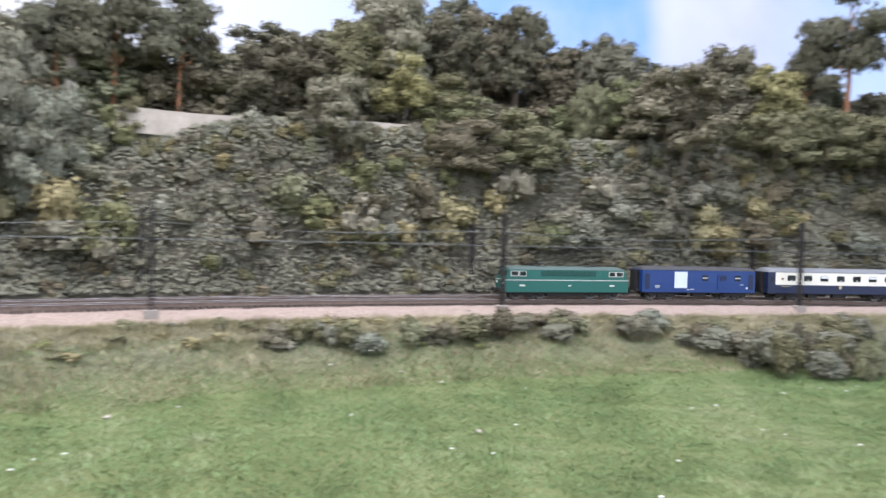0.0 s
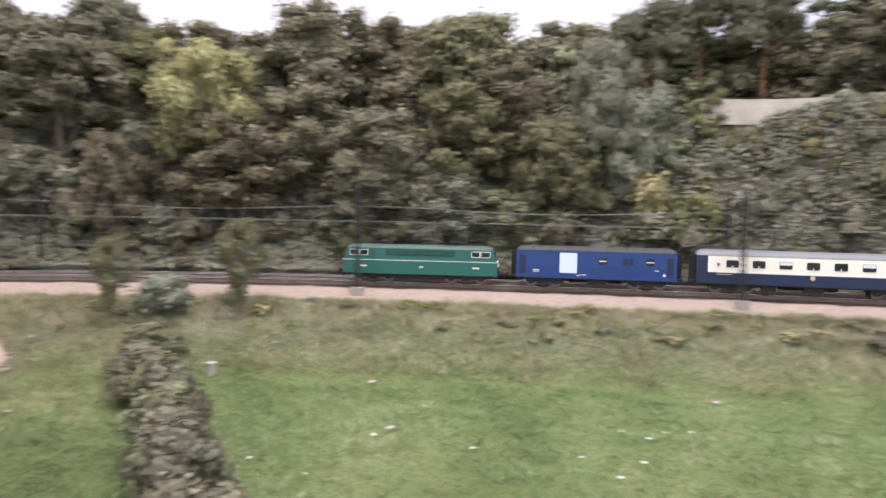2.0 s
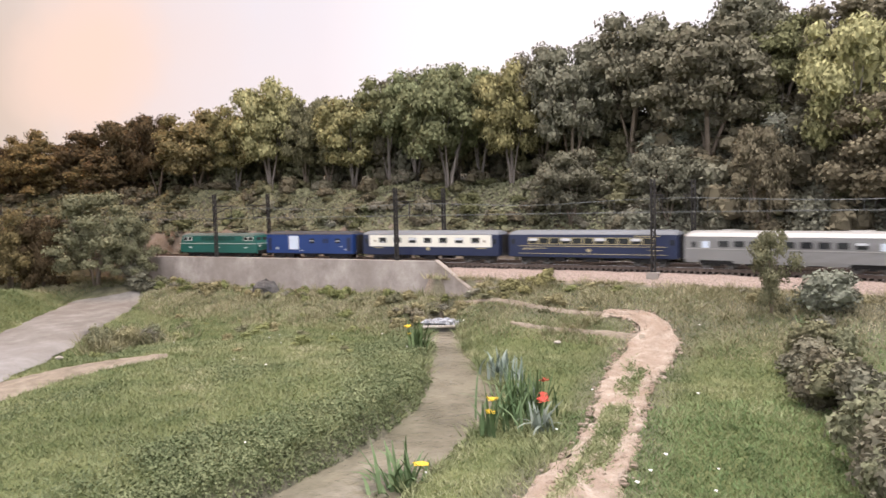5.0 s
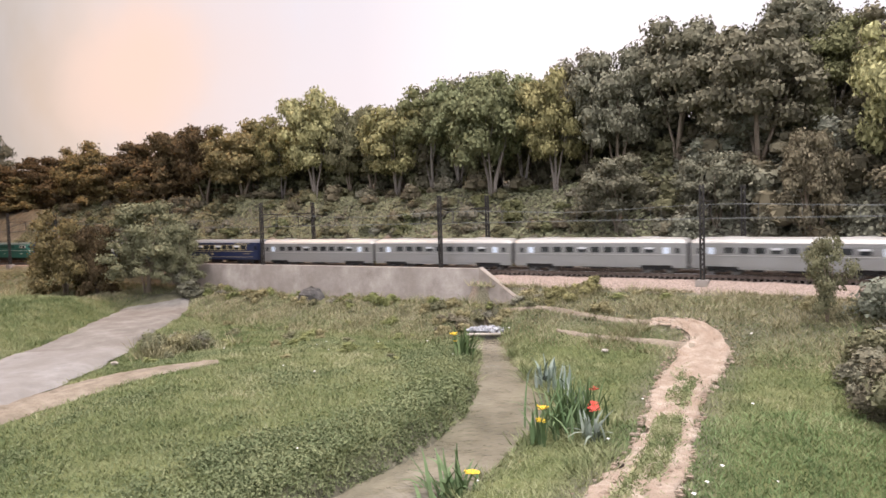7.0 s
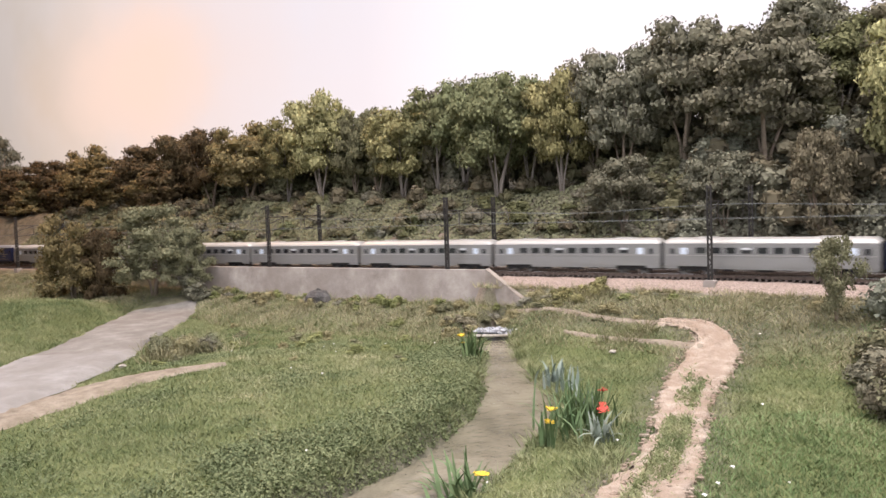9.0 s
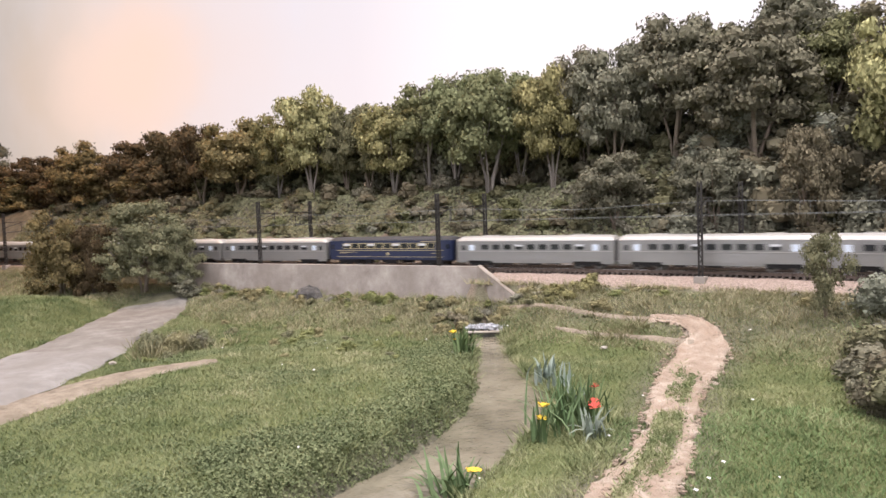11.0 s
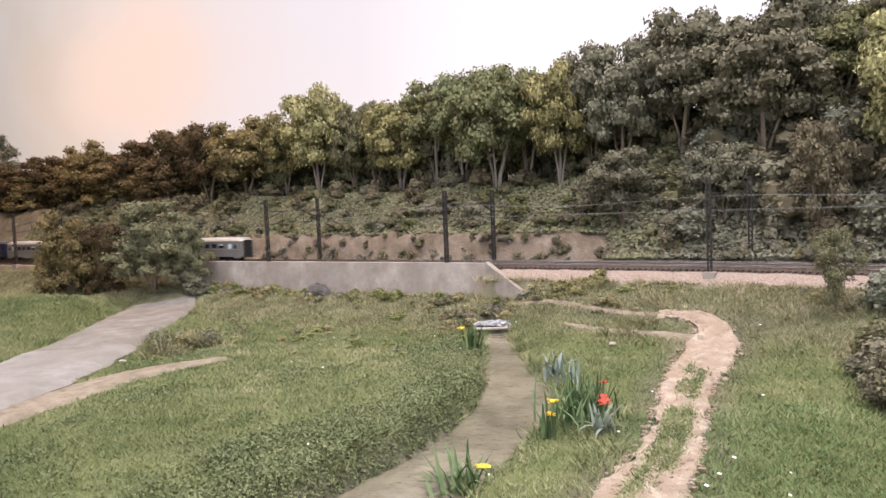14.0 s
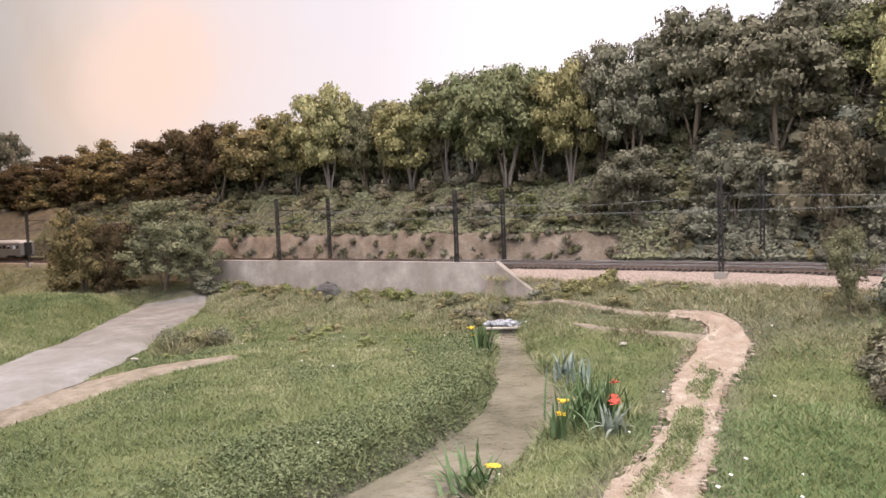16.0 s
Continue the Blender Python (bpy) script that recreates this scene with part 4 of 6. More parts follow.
def build_steel(start, end):
    t = thing("stainless_coach", "ribbed stainless steel express coach with dark square windows", "railway coach", "stainless coaches of the express")
    L, h = end - start - 0.006, 0.0168
    body, roof = hull(L, h, 0.0105, 0.0385, 0.0455, None)
    part("body", body.mesh("body", STEEL), t)
    part("roof", roof.mesh("roof", STEEL_ROOF, smooth=True), t, "bright stainless roof")
    skirt = Shape()
    for x0, x1 in ((-L / 2 + 0.058, L / 2 - 0.058), (-L / 2, -L / 2 + 0.018), (L / 2 - 0.018, L / 2)):
        for y in (-h + 0.0004, h - 0.0010):
            skirt.box(x0, x1, y, y + 0.0006, 0.0075, 0.0113)
    part("skirt", skirt.mesh("skirt", STEEL), t)
    pane(t, "window_band", -L / 2 + 0.034, L / 2 - 0.034, 0.0260, 0.0350, h - 0.0003, STEEL_PLAIN)
    pane(t, "belt_rail", -L / 2 + 0.002, L / 2 - 0.002, 0.0238, 0.0244, h - 0.0001, STEEL_ROOF)
    for i in range(9):
        x = -L / 2 + 0.047 + i * (L - 0.094) / 8
        pane(t, "window", x - 0.0058, x + 0.0058, 0.0266, 0.0338, h, GLASS)
        if i in (0, 5):
            pane(t, "blind", x - 0.0055, x + 0.0055, 0.0310, 0.0336, h + 0.0004, CURTAIN)
    for sg in (-1, 1):
        x = sg * (L / 2 - 0.0255)
        pane(t, "frosted_window", x - 0.0042, x + 0.0042, 0.0252, 0.0335, h - 0.0002, WHITE_PANEL, label="frosted lavatory window")
        x = sg * (L / 2 - 0.0115)
        pane(t, "door", x - 0.0056, x + 0.0056, 0.0125, 0.0352, h - 0.0003, STEEL_PLAIN)
        pane(t, "door_glass", x - 0.0024, x + 0.0024, 0.0258, 0.0326, h + 0.0001, GLASS)
        bogie(t, sg * (L / 2 - 0.038), 0.030)
        gangway(t, sg * L / 2, sg)
        x = sg * (L / 2 - 0.05)
        part("roof_vent", Shape().box(x - 0.012, x + 0.012, -0.004, 0.004, 0.0448, 0.0466, bevel=0.0008).mesh("roof_vent", STEEL_ROOF), t)
    underframe(t, L, h)
    return t, start, end


TRAIN = [build_loco(), build_van(),
         build_saloon(True, 0.388, 0.628, GREY_ROOF, "cream and navy saloon coach with a pale grey roof", ""),
         build_saloon(False, 0.632, 0.872, GREY_ROOF, "navy blue sleeping coach with gilt lining and grey roof", "")]
_steel = build_steel(0.873, 1.118)
TRAIN.append(_steel)
for i in range(1, 7):
    TRAIN.append((copy_thing(_steel[0], Matrix.Identity(4)), 0.873 + i * 0.245, 1.118 + i * 0.245))
TRAIN.append(build_saloon(False, 2.588, 2.832, DARK_ROOF, "navy blue dining coach with gilt lining and dark roof", ""))
for i in range(3):
    TRAIN.append((copy_thing(_steel[0], Matrix.Identity(4)), 2.832 + i * 0.245, 3.077 + i * 0.245))

# seconds, and how far the locomotive's front has come along the track
TIMETABLE = [(0, 1.856), (0.5, 2.065), (1, 2.286), (1.5, 2.490), (2, 2.712), (2.5, 2.930), (3, 3.140), (3.5, 3.347), (4, 3.550), (4.6, 3.789), (7, 4.735),
             (8, 5.124), (9, 5.513), (11.3, 6.413), (11.9, 6.655), (12.5, 6.894), (13.1, 7.138), (13.7, 7.382), (16, 8.220)]


def motions():
    times = np.arange(0, 16.01, 0.5)
    front = np.interp(times, [a for a, _ in TIMETABLE], [b for _, b in TIMETABLE])
    for ob, a, b in TRAIN:
        pivot = (b - a) * 0.33
        rows = []
        for t, s in zip(times, front):
            mid = s - (a + b) / 2
            p, q = at_track(mid + pivot)[0], at_track(mid - pivot)[0]
            c = (p + q) / 2
            rows.append((float(t), pose(float(c[0]), float(c[1]), RAIL_Z, 0, 0, math.degrees(math.atan2(p[1] - q[1], p[0] - q[0])))))
        walk(ob, rows)


# ---- plants ----
def leaf_quads(points, normals, size, rng, squash=0.75, jitter=0.55):
    """A small pointed leaf at every point."""
    n = len(points)
    nrm = normals + rng.normal(0, jitter, (n, 3))
    nrm /= np.linalg.norm(nrm, axis=1)[:, None] + 1e-9
    ref = rng.normal(0, 1, (n, 3))
    a = np.cross(nrm, ref)
    a /= np.linalg.norm(a, axis=1)[:, None] + 1e-9
    b = np.cross(nrm, a)
    r = (size * rng.uniform(0.6, 1.35, n))[:, None]
    v = np.stack([points - a * r * 0.5 - b * r * squash * 0.45, points + a * r * 0.5 - b * r * squash * 0.45, points + b * r * squash * 0.75], 1).reshape(-1, 3)
    i = np.arange(n)[:, None] * 3
    return v, np.concatenate([i, i + 1, i + 2], 1)


def ball(centre, radii, rng, rough=0.12, rows=5, cols=8):
    v, f = [], []
    for r in range(rows + 1):
        for c in range(cols):
            th, ph = math.pi * r / rows, 2 * math.pi * c / cols
            k = 1 + rng.normal(0, rough)
            v.append((centre[0] + radii[0] * math.sin(th) * math.cos(ph) * k, centre[1] + radii[1] * math.sin(th) * math.sin(ph) * k, centre[2] + radii[2] * math.cos(th) * k))
    for r in range(rows):
        for c in range(cols):
            f.append((r * cols + c, r * cols + (c + 1) % cols, (r + 1) * cols + (c + 1) % cols, (r + 1) * cols + c))
    return v, f


def leafy_mesh(name, blobs, leaf, cover, mat, rng, core=0.72, grain=(4, 7)):
    """Clumps of leaves over dark rough cores."""
    vs, fs, o = [], [], 0
    for c, r in blobs:
        c, r = np.array(c, float), np.array(r, float)
        bv, bf = ball(c, r * core, rng, 0.12, *grain)
        vs.append(np.array(bv))
        fs += [tuple(o + i for i in q) for q in bf]
        o += len(bv)
        area = 4 * math.pi * ((r[0] * r[1]) ** 1.6 / 3 + (r[0] * r[2]) ** 1.6 / 3 + (r[1] * r[2]) ** 1.6 / 3) ** (1 / 1.6)
        n = max(20, int(cover * area / (leaf * leaf)))
        d = rng.normal(0, 1, (n, 3))
        d /= np.linalg.norm(d, axis=1)[:, None]
        d[:, 2] = np.where(d[:, 2] < -0.8, -d[:, 2] * 0.5, d[:, 2])
        lump = 1 + 0.16 * np.sin(d[:, 0] * 7 + c[0] * 90) * np.sin(d[:, 1] * 8 + c[1] * 70) + 0.1 * np.sin(d[:, 2] * 9 + c[2] * 80)
        p = c + d * r * (lump * rng.uniform(0.66, 1.16, n))[:, None]
        v, f = leaf_quads(p, d, leaf, rng)
        vs.append(v)
        fs += (f + o).tolist()
        o += len(v)
    if mat is None:
        return np.concatenate(vs), fs
    return mesh_from(name, np.concatenate(vs), fs, [mat])


def fitted(blobs):
    """Scales clumps so that they stand one high and one wide."""
    top = max(c[2] + r[2] for c, r in blobs)
    out = np.percentile([math.hypot(c[0], c[1]) + r[0] for c, r in blobs], 88) / 0.5
    return [((c[0] / out, c[1] / out, c[2] / top), (r[0] / out, r[1] / out, r[2] / top)) for c, r in blobs]


def crown_blobs(kind, rng):
    """Unit crown, one high from the ground and about one wide."""
    blobs = []
    if kind == "round":
        for i in range(46):
            a, u = rng.uniform(0, 6.283), rng.uniform(0, 1)
            z = 0.31 + 0.61 * u
            rr = 0.40 * math.sqrt(max(0.08, 1 - ((z - 0.58) / 0.40) ** 2)) * math.sqrt(rng.uniform(0.12, 1.0))
            q = rng.uniform(0.065, 0.115)
            blobs.append(((rr * math.cos(a), rr * math.sin(a), z), (q * 1.2, q * 1.2, q * 0.78)))
        blobs.append(((0, 0, 0.66), (0.24, 0.24, 0.20)))
    elif kind == "low":
        blobs.append(((0, 0, 0.44), (0.27, 0.27, 0.34)))
        for i in range(38):
            a = rng.uniform(0, 6.283)
            z = rng.uniform(0.08, 0.86)
            rr = 0.37 * math.sqrt(max(0.08, 1 - ((z - 0.38) / 0.60) ** 2)) * math.sqrt(rng.uniform(0.25, 1.0))
            q = rng.uniform(0.07, 0.125)
            blobs.append(((rr * math.cos(a), rr * math.sin(a), z), (q * 1.1, q * 1.1, q * 0.85)))
    elif kind == "bushy":
        for i in range(52):
            a = rng.uniform(0, 6.283)
            z = 0.22 + 0.70 * rng.random()
            rr = 0.40 * math.sqrt(max(0.08, 1 - ((z - 0.46) / 0.50) ** 2)) * math.sqrt(rng.uniform(0.1, 1.0))
            q = rng.uniform(0.055, 0.10)
            blobs.append(((rr * math.cos(a), rr * math.sin(a), z), (q * 1.15, q * 1.15, q * 0.8)))
        blobs.append(((0, 0, 0.55), (0.22, 0.22, 0.22)))
    elif kind == "feather":
        for i in range(30):
            a = rng.uniform(0, 6.283)
            z = rng.uniform(0.16, 0.92)
            rr = 0.30 * math.sqrt(max(0.05, 1 - ((z - 0.45) / 0.56) ** 2)) * rng.uniform(0.2, 1.0)
            q = rng.uniform(0.055, 0.10)
            blobs.append(((rr * math.cos(a), rr * math.sin(a), z), (q, q, q * 1.1)))
    elif kind == "pine":
        for i in range(12):
            a = rng.uniform(0, 6.283)
            z = rng.uniform(0.5, 0.95)
            rr = 0.38 * (1.15 - z) * 1.6 * rng.uniform(0.25, 1.0)
            q = rng.uniform(0.09, 0.15)
            blobs.append(((rr * math.cos(a), rr * math.sin(a), z), (q * 1.5, q * 1.5, q * 0.55)))
    return fitted(blobs)


def trunk_mesh(kind, rng, mat):
    sh = Shape()
    if kind == "pine":
        sh.tube([(0, 0, -0.06), (0.01, 0, 0.3), (-0.01, 0.01, 0.6), (0, 0, 0.9)], [0.032, 0.026, 0.02, 0.008], 7)
        for i in range(5):
            a, z = rng.uniform(0, 6.28), rng.uniform(0.45, 0.8)
            sh.tube([(0, 0, z), (0.22 * math.cos(a), 0.22 * math.sin(a), z + 0.06)], [0.010, 0.004], 5)
    else:
        first = rng.uniform(0, 6.283)
        for k in range(3):
            a = first + k * 2.1 + rng.uniform(-0.5, 0.5)
            c, d, q = math.cos(a), math.sin(a), rng.uniform(0.10, 0.20)
            r0 = (0.027, 0.020, 0.014)[k]
            sh.tube([(0.012 * c, 0.012 * d, -0.08), (0.22 * q * c, 0.22 * q * d, 0.14), (0.6 * q * c, 0.6 * q * d, 0.32), (q * c, q * d, 0.50), (q * 1.5 * c, q * 1.5 * d, 0.72)], [r0, r0 * 0.8, r0 * 0.62, r0 * 0.42, r0 * 0.2], 7)
            for i in range(2):
                e = a + rng.uniform(-1.3, 1.3)
                z, g = 0.30 + 0.12 * i, rng.uniform(0.12, 0.20)
                x0, y0 = q * (z + 0.0) * 1.6 * c * 0.9, q * z * 1.6 * d * 0.9
                sh.tube([(x0, y0, z), (x0 + 0.5 * g * math.cos(e), y0 + 0.5 * g * math.sin(e), z + 0.10), (x0 + g * math.cos(e), y0 + g * math.sin(e), z + 0.26)], [r0 * 0.45, r0 * 0.32, r0 * 0.14], 5)
    return sh.mesh("trunk", mat, smooth=True)


TREE_LABELS = {
    "yellow": "broadleaf tree with yellow green foliage on the wooded slope", "olive": "broadleaf tree with olive green foliage on the wooded slope",
    "green": "broadleaf tree with mid green foliage and pale forked trunk", "dark": "dense broadleaf tree with dark olive foliage on the slope",
    "brown": "broadleaf tree with brownish olive foliage on the slope", "grey": "feathery grey green tree on the wooded slope",
    "russet": "broadleaf tree on the slope, brown foliage darkened for dim warm light", "amber": "broadleaf tree on the slope, olive foliage tinted amber for warm light",
    "pine": "tall dark green pine with a reddish bare trunk"}
_made = {}


def tree_model(kind, variant, shape, far=False):
    key = (kind, variant, shape, far)
    if key not in _made:
        rng = np.random.default_rng(11 + variant * 7 + sum(map(ord, kind + shape)))
        leaf = {"pine": 0.032, "bushy": 0.023}.get(shape, 0.031)
        crown = leafy_mesh("crown", crown_blobs(shape, rng), leaf * (1.5 if far else 1.0), 1.15 if far else 1.3, FOLIAGE[kind], rng, 0.45 if shape == "feather" else 0.62)
        trunk = trunk_mesh(shape, rng, BARK_RED if shape == "pine" else BARK_PALE if kind in ("green", "yellow") else BARK)
        _made[key] = (crown, trunk)
    return _made[key]


_tree_rng = random.Random(4)


def tree(x, y, height, width, kind, shape="round", label="", name="tree", category="tree", group="trees on the hillside", far=False):
    crown, trunk = tree_model(kind, _tree_rng.randrange(2), shape, far)
    z = float(land(x, y)[0]) - 0.004
    w = width * 1.16
    h = height + 0.004
    t = thing(name, label or TREE_LABELS[kind], category, group)
    t.matrix_basis = pose(x, y, z, 0, 0, _tree_rng.uniform(0, 360)) @ Matrix.Diagonal((w, w, h, 1))
    part("crown", crown, t)
    part("trunk", trunk, t, "bare forked trunk")
    return t


WEST_TREES = [
    (-1.612, -0.265, 0.228, 0.133, "yellow"), (-1.597, -0.191, 0.184, 0.092, "olive"), (-1.512, -0.096, 0.179, 0.130, "yellow"), (-1.485, -0.027, 0.215, 0.138, "green"),
    (-1.366, 0.071, 0.223, 0.146, "green"), (-1.299, 0.170, 0.205, 0.109, "yellow"), (-1.228, 0.252, 0.214, 0.122, "dark"), (-1.192, 0.336, 0.212, 0.161, "dark"),
    (-1.094, 0.413, 0.208, 0.163, "dark"), (-0.977, 0.427, 0.166, 0.083, "brown"), (-1.093, 0.523, 0.147, 0.116, "green")]
FAR_WEST_TREES = [
    (-1.165, 0.234, 0.117, 0.108, "dark"), (-1.081, 0.349, 0.116, 0.093, "dark"), (-1.745, -0.439, 0.185, 0.157, "amber"), (-1.828, -0.543, 0.187, 0.125, "russet"),
    (-1.903, -0.630, 0.185, 0.151, "russet"), (-1.978, -0.750, 0.165, 0.143, "russet"), (-2.048, -0.909, 0.180, 0.133, "amber"), (-2.179, -1.075, 0.154, 0.141, "russet"),
    (-2.250, -1.222, 0.133, 0.146, "russet"), (-2.625, -1.466, 0.246, 0.152, "grey")]
MIDDLE_TREES = [
    (-0.943, 0.533, 0.234, 0.131, "yellow"), (-0.950, 0.645, 0.128, 0.127, "dark"), (-0.883, 0.551, 0.169, 0.153, "brown"), (-0.869, 0.685, 0.192, 0.154, "brown"),
    (-0.787, 0.773, 0.157, 0.137, "brown"), (-0.697, 0.807, 0.180, 0.145, "olive"), (-0.846, 0.634, 0.144, 0.133, "brown"), (-0.736, 0.675, 0.159, 0.139, "brown"),
    (-0.670, 0.740, 0.168, 0.137, "olive"), (-0.629, 0.813, 0.133, 0.131, "brown"), (-0.543, 0.789, 0.168, 0.100, "olive"), (-0.500, 0.829, 0.232, 0.085, "grey"),
    (-0.463, 0.851, 0.155, 0.084, "grey"), (-0.669, 0.709, 0.105, 0.107, "grey"), (-0.594, 0.756, 0.078, 0.090, "olive"), (-0.752, 0.652, 0.100, 0.110, "dark")]
EAST_TREES = [
    (-0.152, 0.995, 0.126, 0.095, "brown"), (-0.205, 1.051, 0.131, 0.120, "dark"), (-0.138, 1.086, 0.164, 0.108, "olive"), (-0.067, 1.094, 0.124, 0.092, "yellow"),
    (-0.093, 1.129, 0.229, 0.129, "brown"), (-0.273, 1.035, 0.109, 0.095, "dark"), (0.005, 1.135, 0.097, 0.095, "olive"), (0.119, 1.086, 0.099, 0.116, "olive"),
    (0.023, 1.055, 0.084, 0.105, "brown"), (0.223, 1.183, 0.106, 0.054, "olive"), (0.289, 1.216, 0.114, 0.079, "green"), (0.365, 1.151, 0.176, 0.167, "brown"),
    (0.487, 1.291, 0.189, 0.128, "dark"), (0.552, 1.268, 0.157, 0.107, "yellow"), (0.511, 1.177, 0.130, 0.108, "olive"), (0.601, 1.196, 0.129, 0.119, "olive"),
    (0.693, 1.212, 0.128, 0.120, "olive"), (0.293, 1.354, 0.185, 0.114, "dark"), (-0.402, 0.932, 0.066, 0.050, "olive")]
PINES = [
    (-0.352, 0.966, 0.183, 0.096), (-0.424, 0.936, 0.203, 0.107), (-0.490, 0.920, 0.207, 0.105), (0.694, 1.282, 0.304, 0.146),
    (0.628, 1.301, 0.249, 0.079), (-0.341, 1.010, 0.149, 0.062)]

GAP_TREES = [(-1.157, 0.512, 0.185, 0.15, "dark"), (-1.075, 0.61, 0.155, 0.16, "brown"), (-1.01, 0.695, 0.135, 0.15, "brown"), (-1.70, -0.345, 0.185, 0.11, "yellow"), (-1.57, -0.145, 0.185, 0.10, "olive"), (-1.445, 0.02, 0.215, 0.12, "green"), (-1.385, 0.13, 0.215, 0.11, "green"),
             (-1.30, 0.225, 0.215, 0.11, "dark"), (-1.80, -0.42, 0.17, 0.11, "russet")]
for row in WEST_TREES + FAR_WEST_TREES + GAP_TREES:
    tree(*row)
for row in MIDDLE_TREES:
    tree(*row, shape="round" if row[2] > 0.16 else "low")
for row in EAST_TREES:
    tree(*row, shape="low" if row[2] < 0.11 else "round")
for row in PINES:
    tree(*row, "pine", "pine", name="pine_tree")

# a second rank of dark woods behind
_back = random.Random(8)


def rank(s0, s1, count, n0, n1, height, width, kinds, label, group):
    for i in range(count):
        s = s0 + (s1 - s0) * (i + _back.uniform(0.2, 0.8)) / count
        p = at_track(s, n0 + _back.uniform(0, n1 - n0))[0]
        tree(float(p[0]), float(p[1]), height(s) * _back.uniform(0.86, 1.06), width, kinds[i % len(kinds)], "low", label, group=group, far=True)


rank(4.3, 5.2, 16, 0.22, 0.30, lambda s: 0.115, 0.13, ("russet", "russet", "amber"), "woodland tree behind the front rank, brown leaves darkened for dim light", "woods behind the front rank")
rank(3.05, 4.7, 28, 0.28, 0.36, lambda s: 0.175 + 0.055 * float(ease(3.2, 3.5, s)) - 0.11 * float(ease(3.4, 4.5, s)), 0.13, ("dark", "dark", "olive"), "dark olive woodland tree behind the front rank", "woods behind the front rank")
rank(2.3, 3.05, 17, 0.27, 0.36, lambda s: 0.148 - 0.04 * float(ease(2.8, 3.0, s)), 0.15, ("brown", "dark", "olive"), "brownish woodland tree behind the front rank", "woods behind the front rank")
rank(2.05, 2.45, 10, 0.21, 0.27, lambda s: 0.11, 0.12, ("olive", "dark", "brown"), "olive woodland tree behind the pines", "woods behind the pines")
rank(1.0, 2.1, 30, 0.38, 0.55, lambda s: 0.085 + 0.10 * math.exp(-((s - 1.72) / 0.2) ** 2), 0.12, ("pine", "dark", "pine"), "dark woodland tree on the far ridge", "woods on the far ridge")
rank(0.9, 1.45, 9, 0.24, 0.31, lambda s: 0.13, 0.11, ("dark", "pine", "dark"), "dark woodland tree behind the tall pines", "woods on the far ridge")
rank(1.0, 2.0, 20, 0.185, 0.26, lambda s: 0.075, 0.09, ("olive", "green", "brown", "dark"), "small olive tree above the hill road", "small trees above the hill road")

# shrubs over the slope
SHRUB_LABELS = {"scrub": "grey green scrub bush on the embankment slope", "olive": "olive green bush on the embankment slope", "brown": "brownish bush on the embankment slope",
                "dark": "dark olive bush on the embankment slope", "grey": "pale grey green bush on the embankment slope", "green": "green bush on the embankment slope",
                "straw": "dry straw coloured tuft of grass", "lime": "low yellow green bush", "yellow": "yellow flowering low bush"}


def shrub_model(kind, variant, light=False):
    key = ("shrub", kind, variant, light)
    if key not in _made:
        rng = np.random.default_rng(50 + variant * 13 + sum(map(ord, kind)))
        blobs = []
        for i in range(7):
            a = rng.uniform(0, 6.283)
            rr = rng.uniform(0, 0.34)
            q = rng.uniform(0.17, 0.28)
            blobs.append(((rr * math.cos(a), rr * math.sin(a), rng.uniform(0.2, 0.75)), (q * 1.1, q * 1.1, q * 0.95)))
        _made[key] = leafy_mesh("shrub", fitted(blobs[:6]), 0.10, 1.0, None, rng, 0.8, (3, 6)) if light else leafy_mesh("shrub", fitted(blobs), 0.070, 1.5, FOLIAGE[kind], rng, 0.75)
    return _made[key]


_shrub_rng = random.Random(21)


def shrub(x, y, height, width, kind, group="bushes on the slope", label="", sink=0.004):
    z = float(land(x, y)[0]) - sink
    ob = tagged(new("shrub", shrub_model(kind, _shrub_rng.randrange(3))), label or SHRUB_LABELS[kind], "bush", group)
    ob.matrix_basis = pose(x, y, z, _shrub_rng.uniform(-8, 8), _shrub_rng.uniform(-8, 8), _shrub_rng.uniform(0, 360)) @ Matrix.Diagonal((width, width, height, 1))
    return ob


def thicket(name, label, rows, lift=0.004):
    """Many low plants, too many to count, as one cover."""
    r, kinds = _shrub_rng, sorted({row[4] for row in rows})
    vs, fs, ks, o = [], [], [], 0
    z = land(np.array([q[0] for q in rows]), np.array([q[1] for q in rows])) - lift
    for (x, y, h, w, kind), zz in zip(rows, z):
        v, f = shrub_model(kind, r.randrange(2), True)
        a = r.uniform(0, 6.283)
        c, d = math.cos(a) * w, math.sin(a) * w
        vs.append(np.column_stack([x + v[:, 0] * c - v[:, 1] * d, y + v[:, 0] * d + v[:, 1] * c, zz + v[:, 2] * h]))
        fs += [tuple(i + o for i in q) for q in f]
        ks += [kinds.index(kind)] * len(f)
        o += len(v)
    tagged(new(name, mesh_from(name, np.concatenate(vs), fs, [FOLIAGE[q] for q in kinds], False, ks)), label, "bushes", kind="stuff")


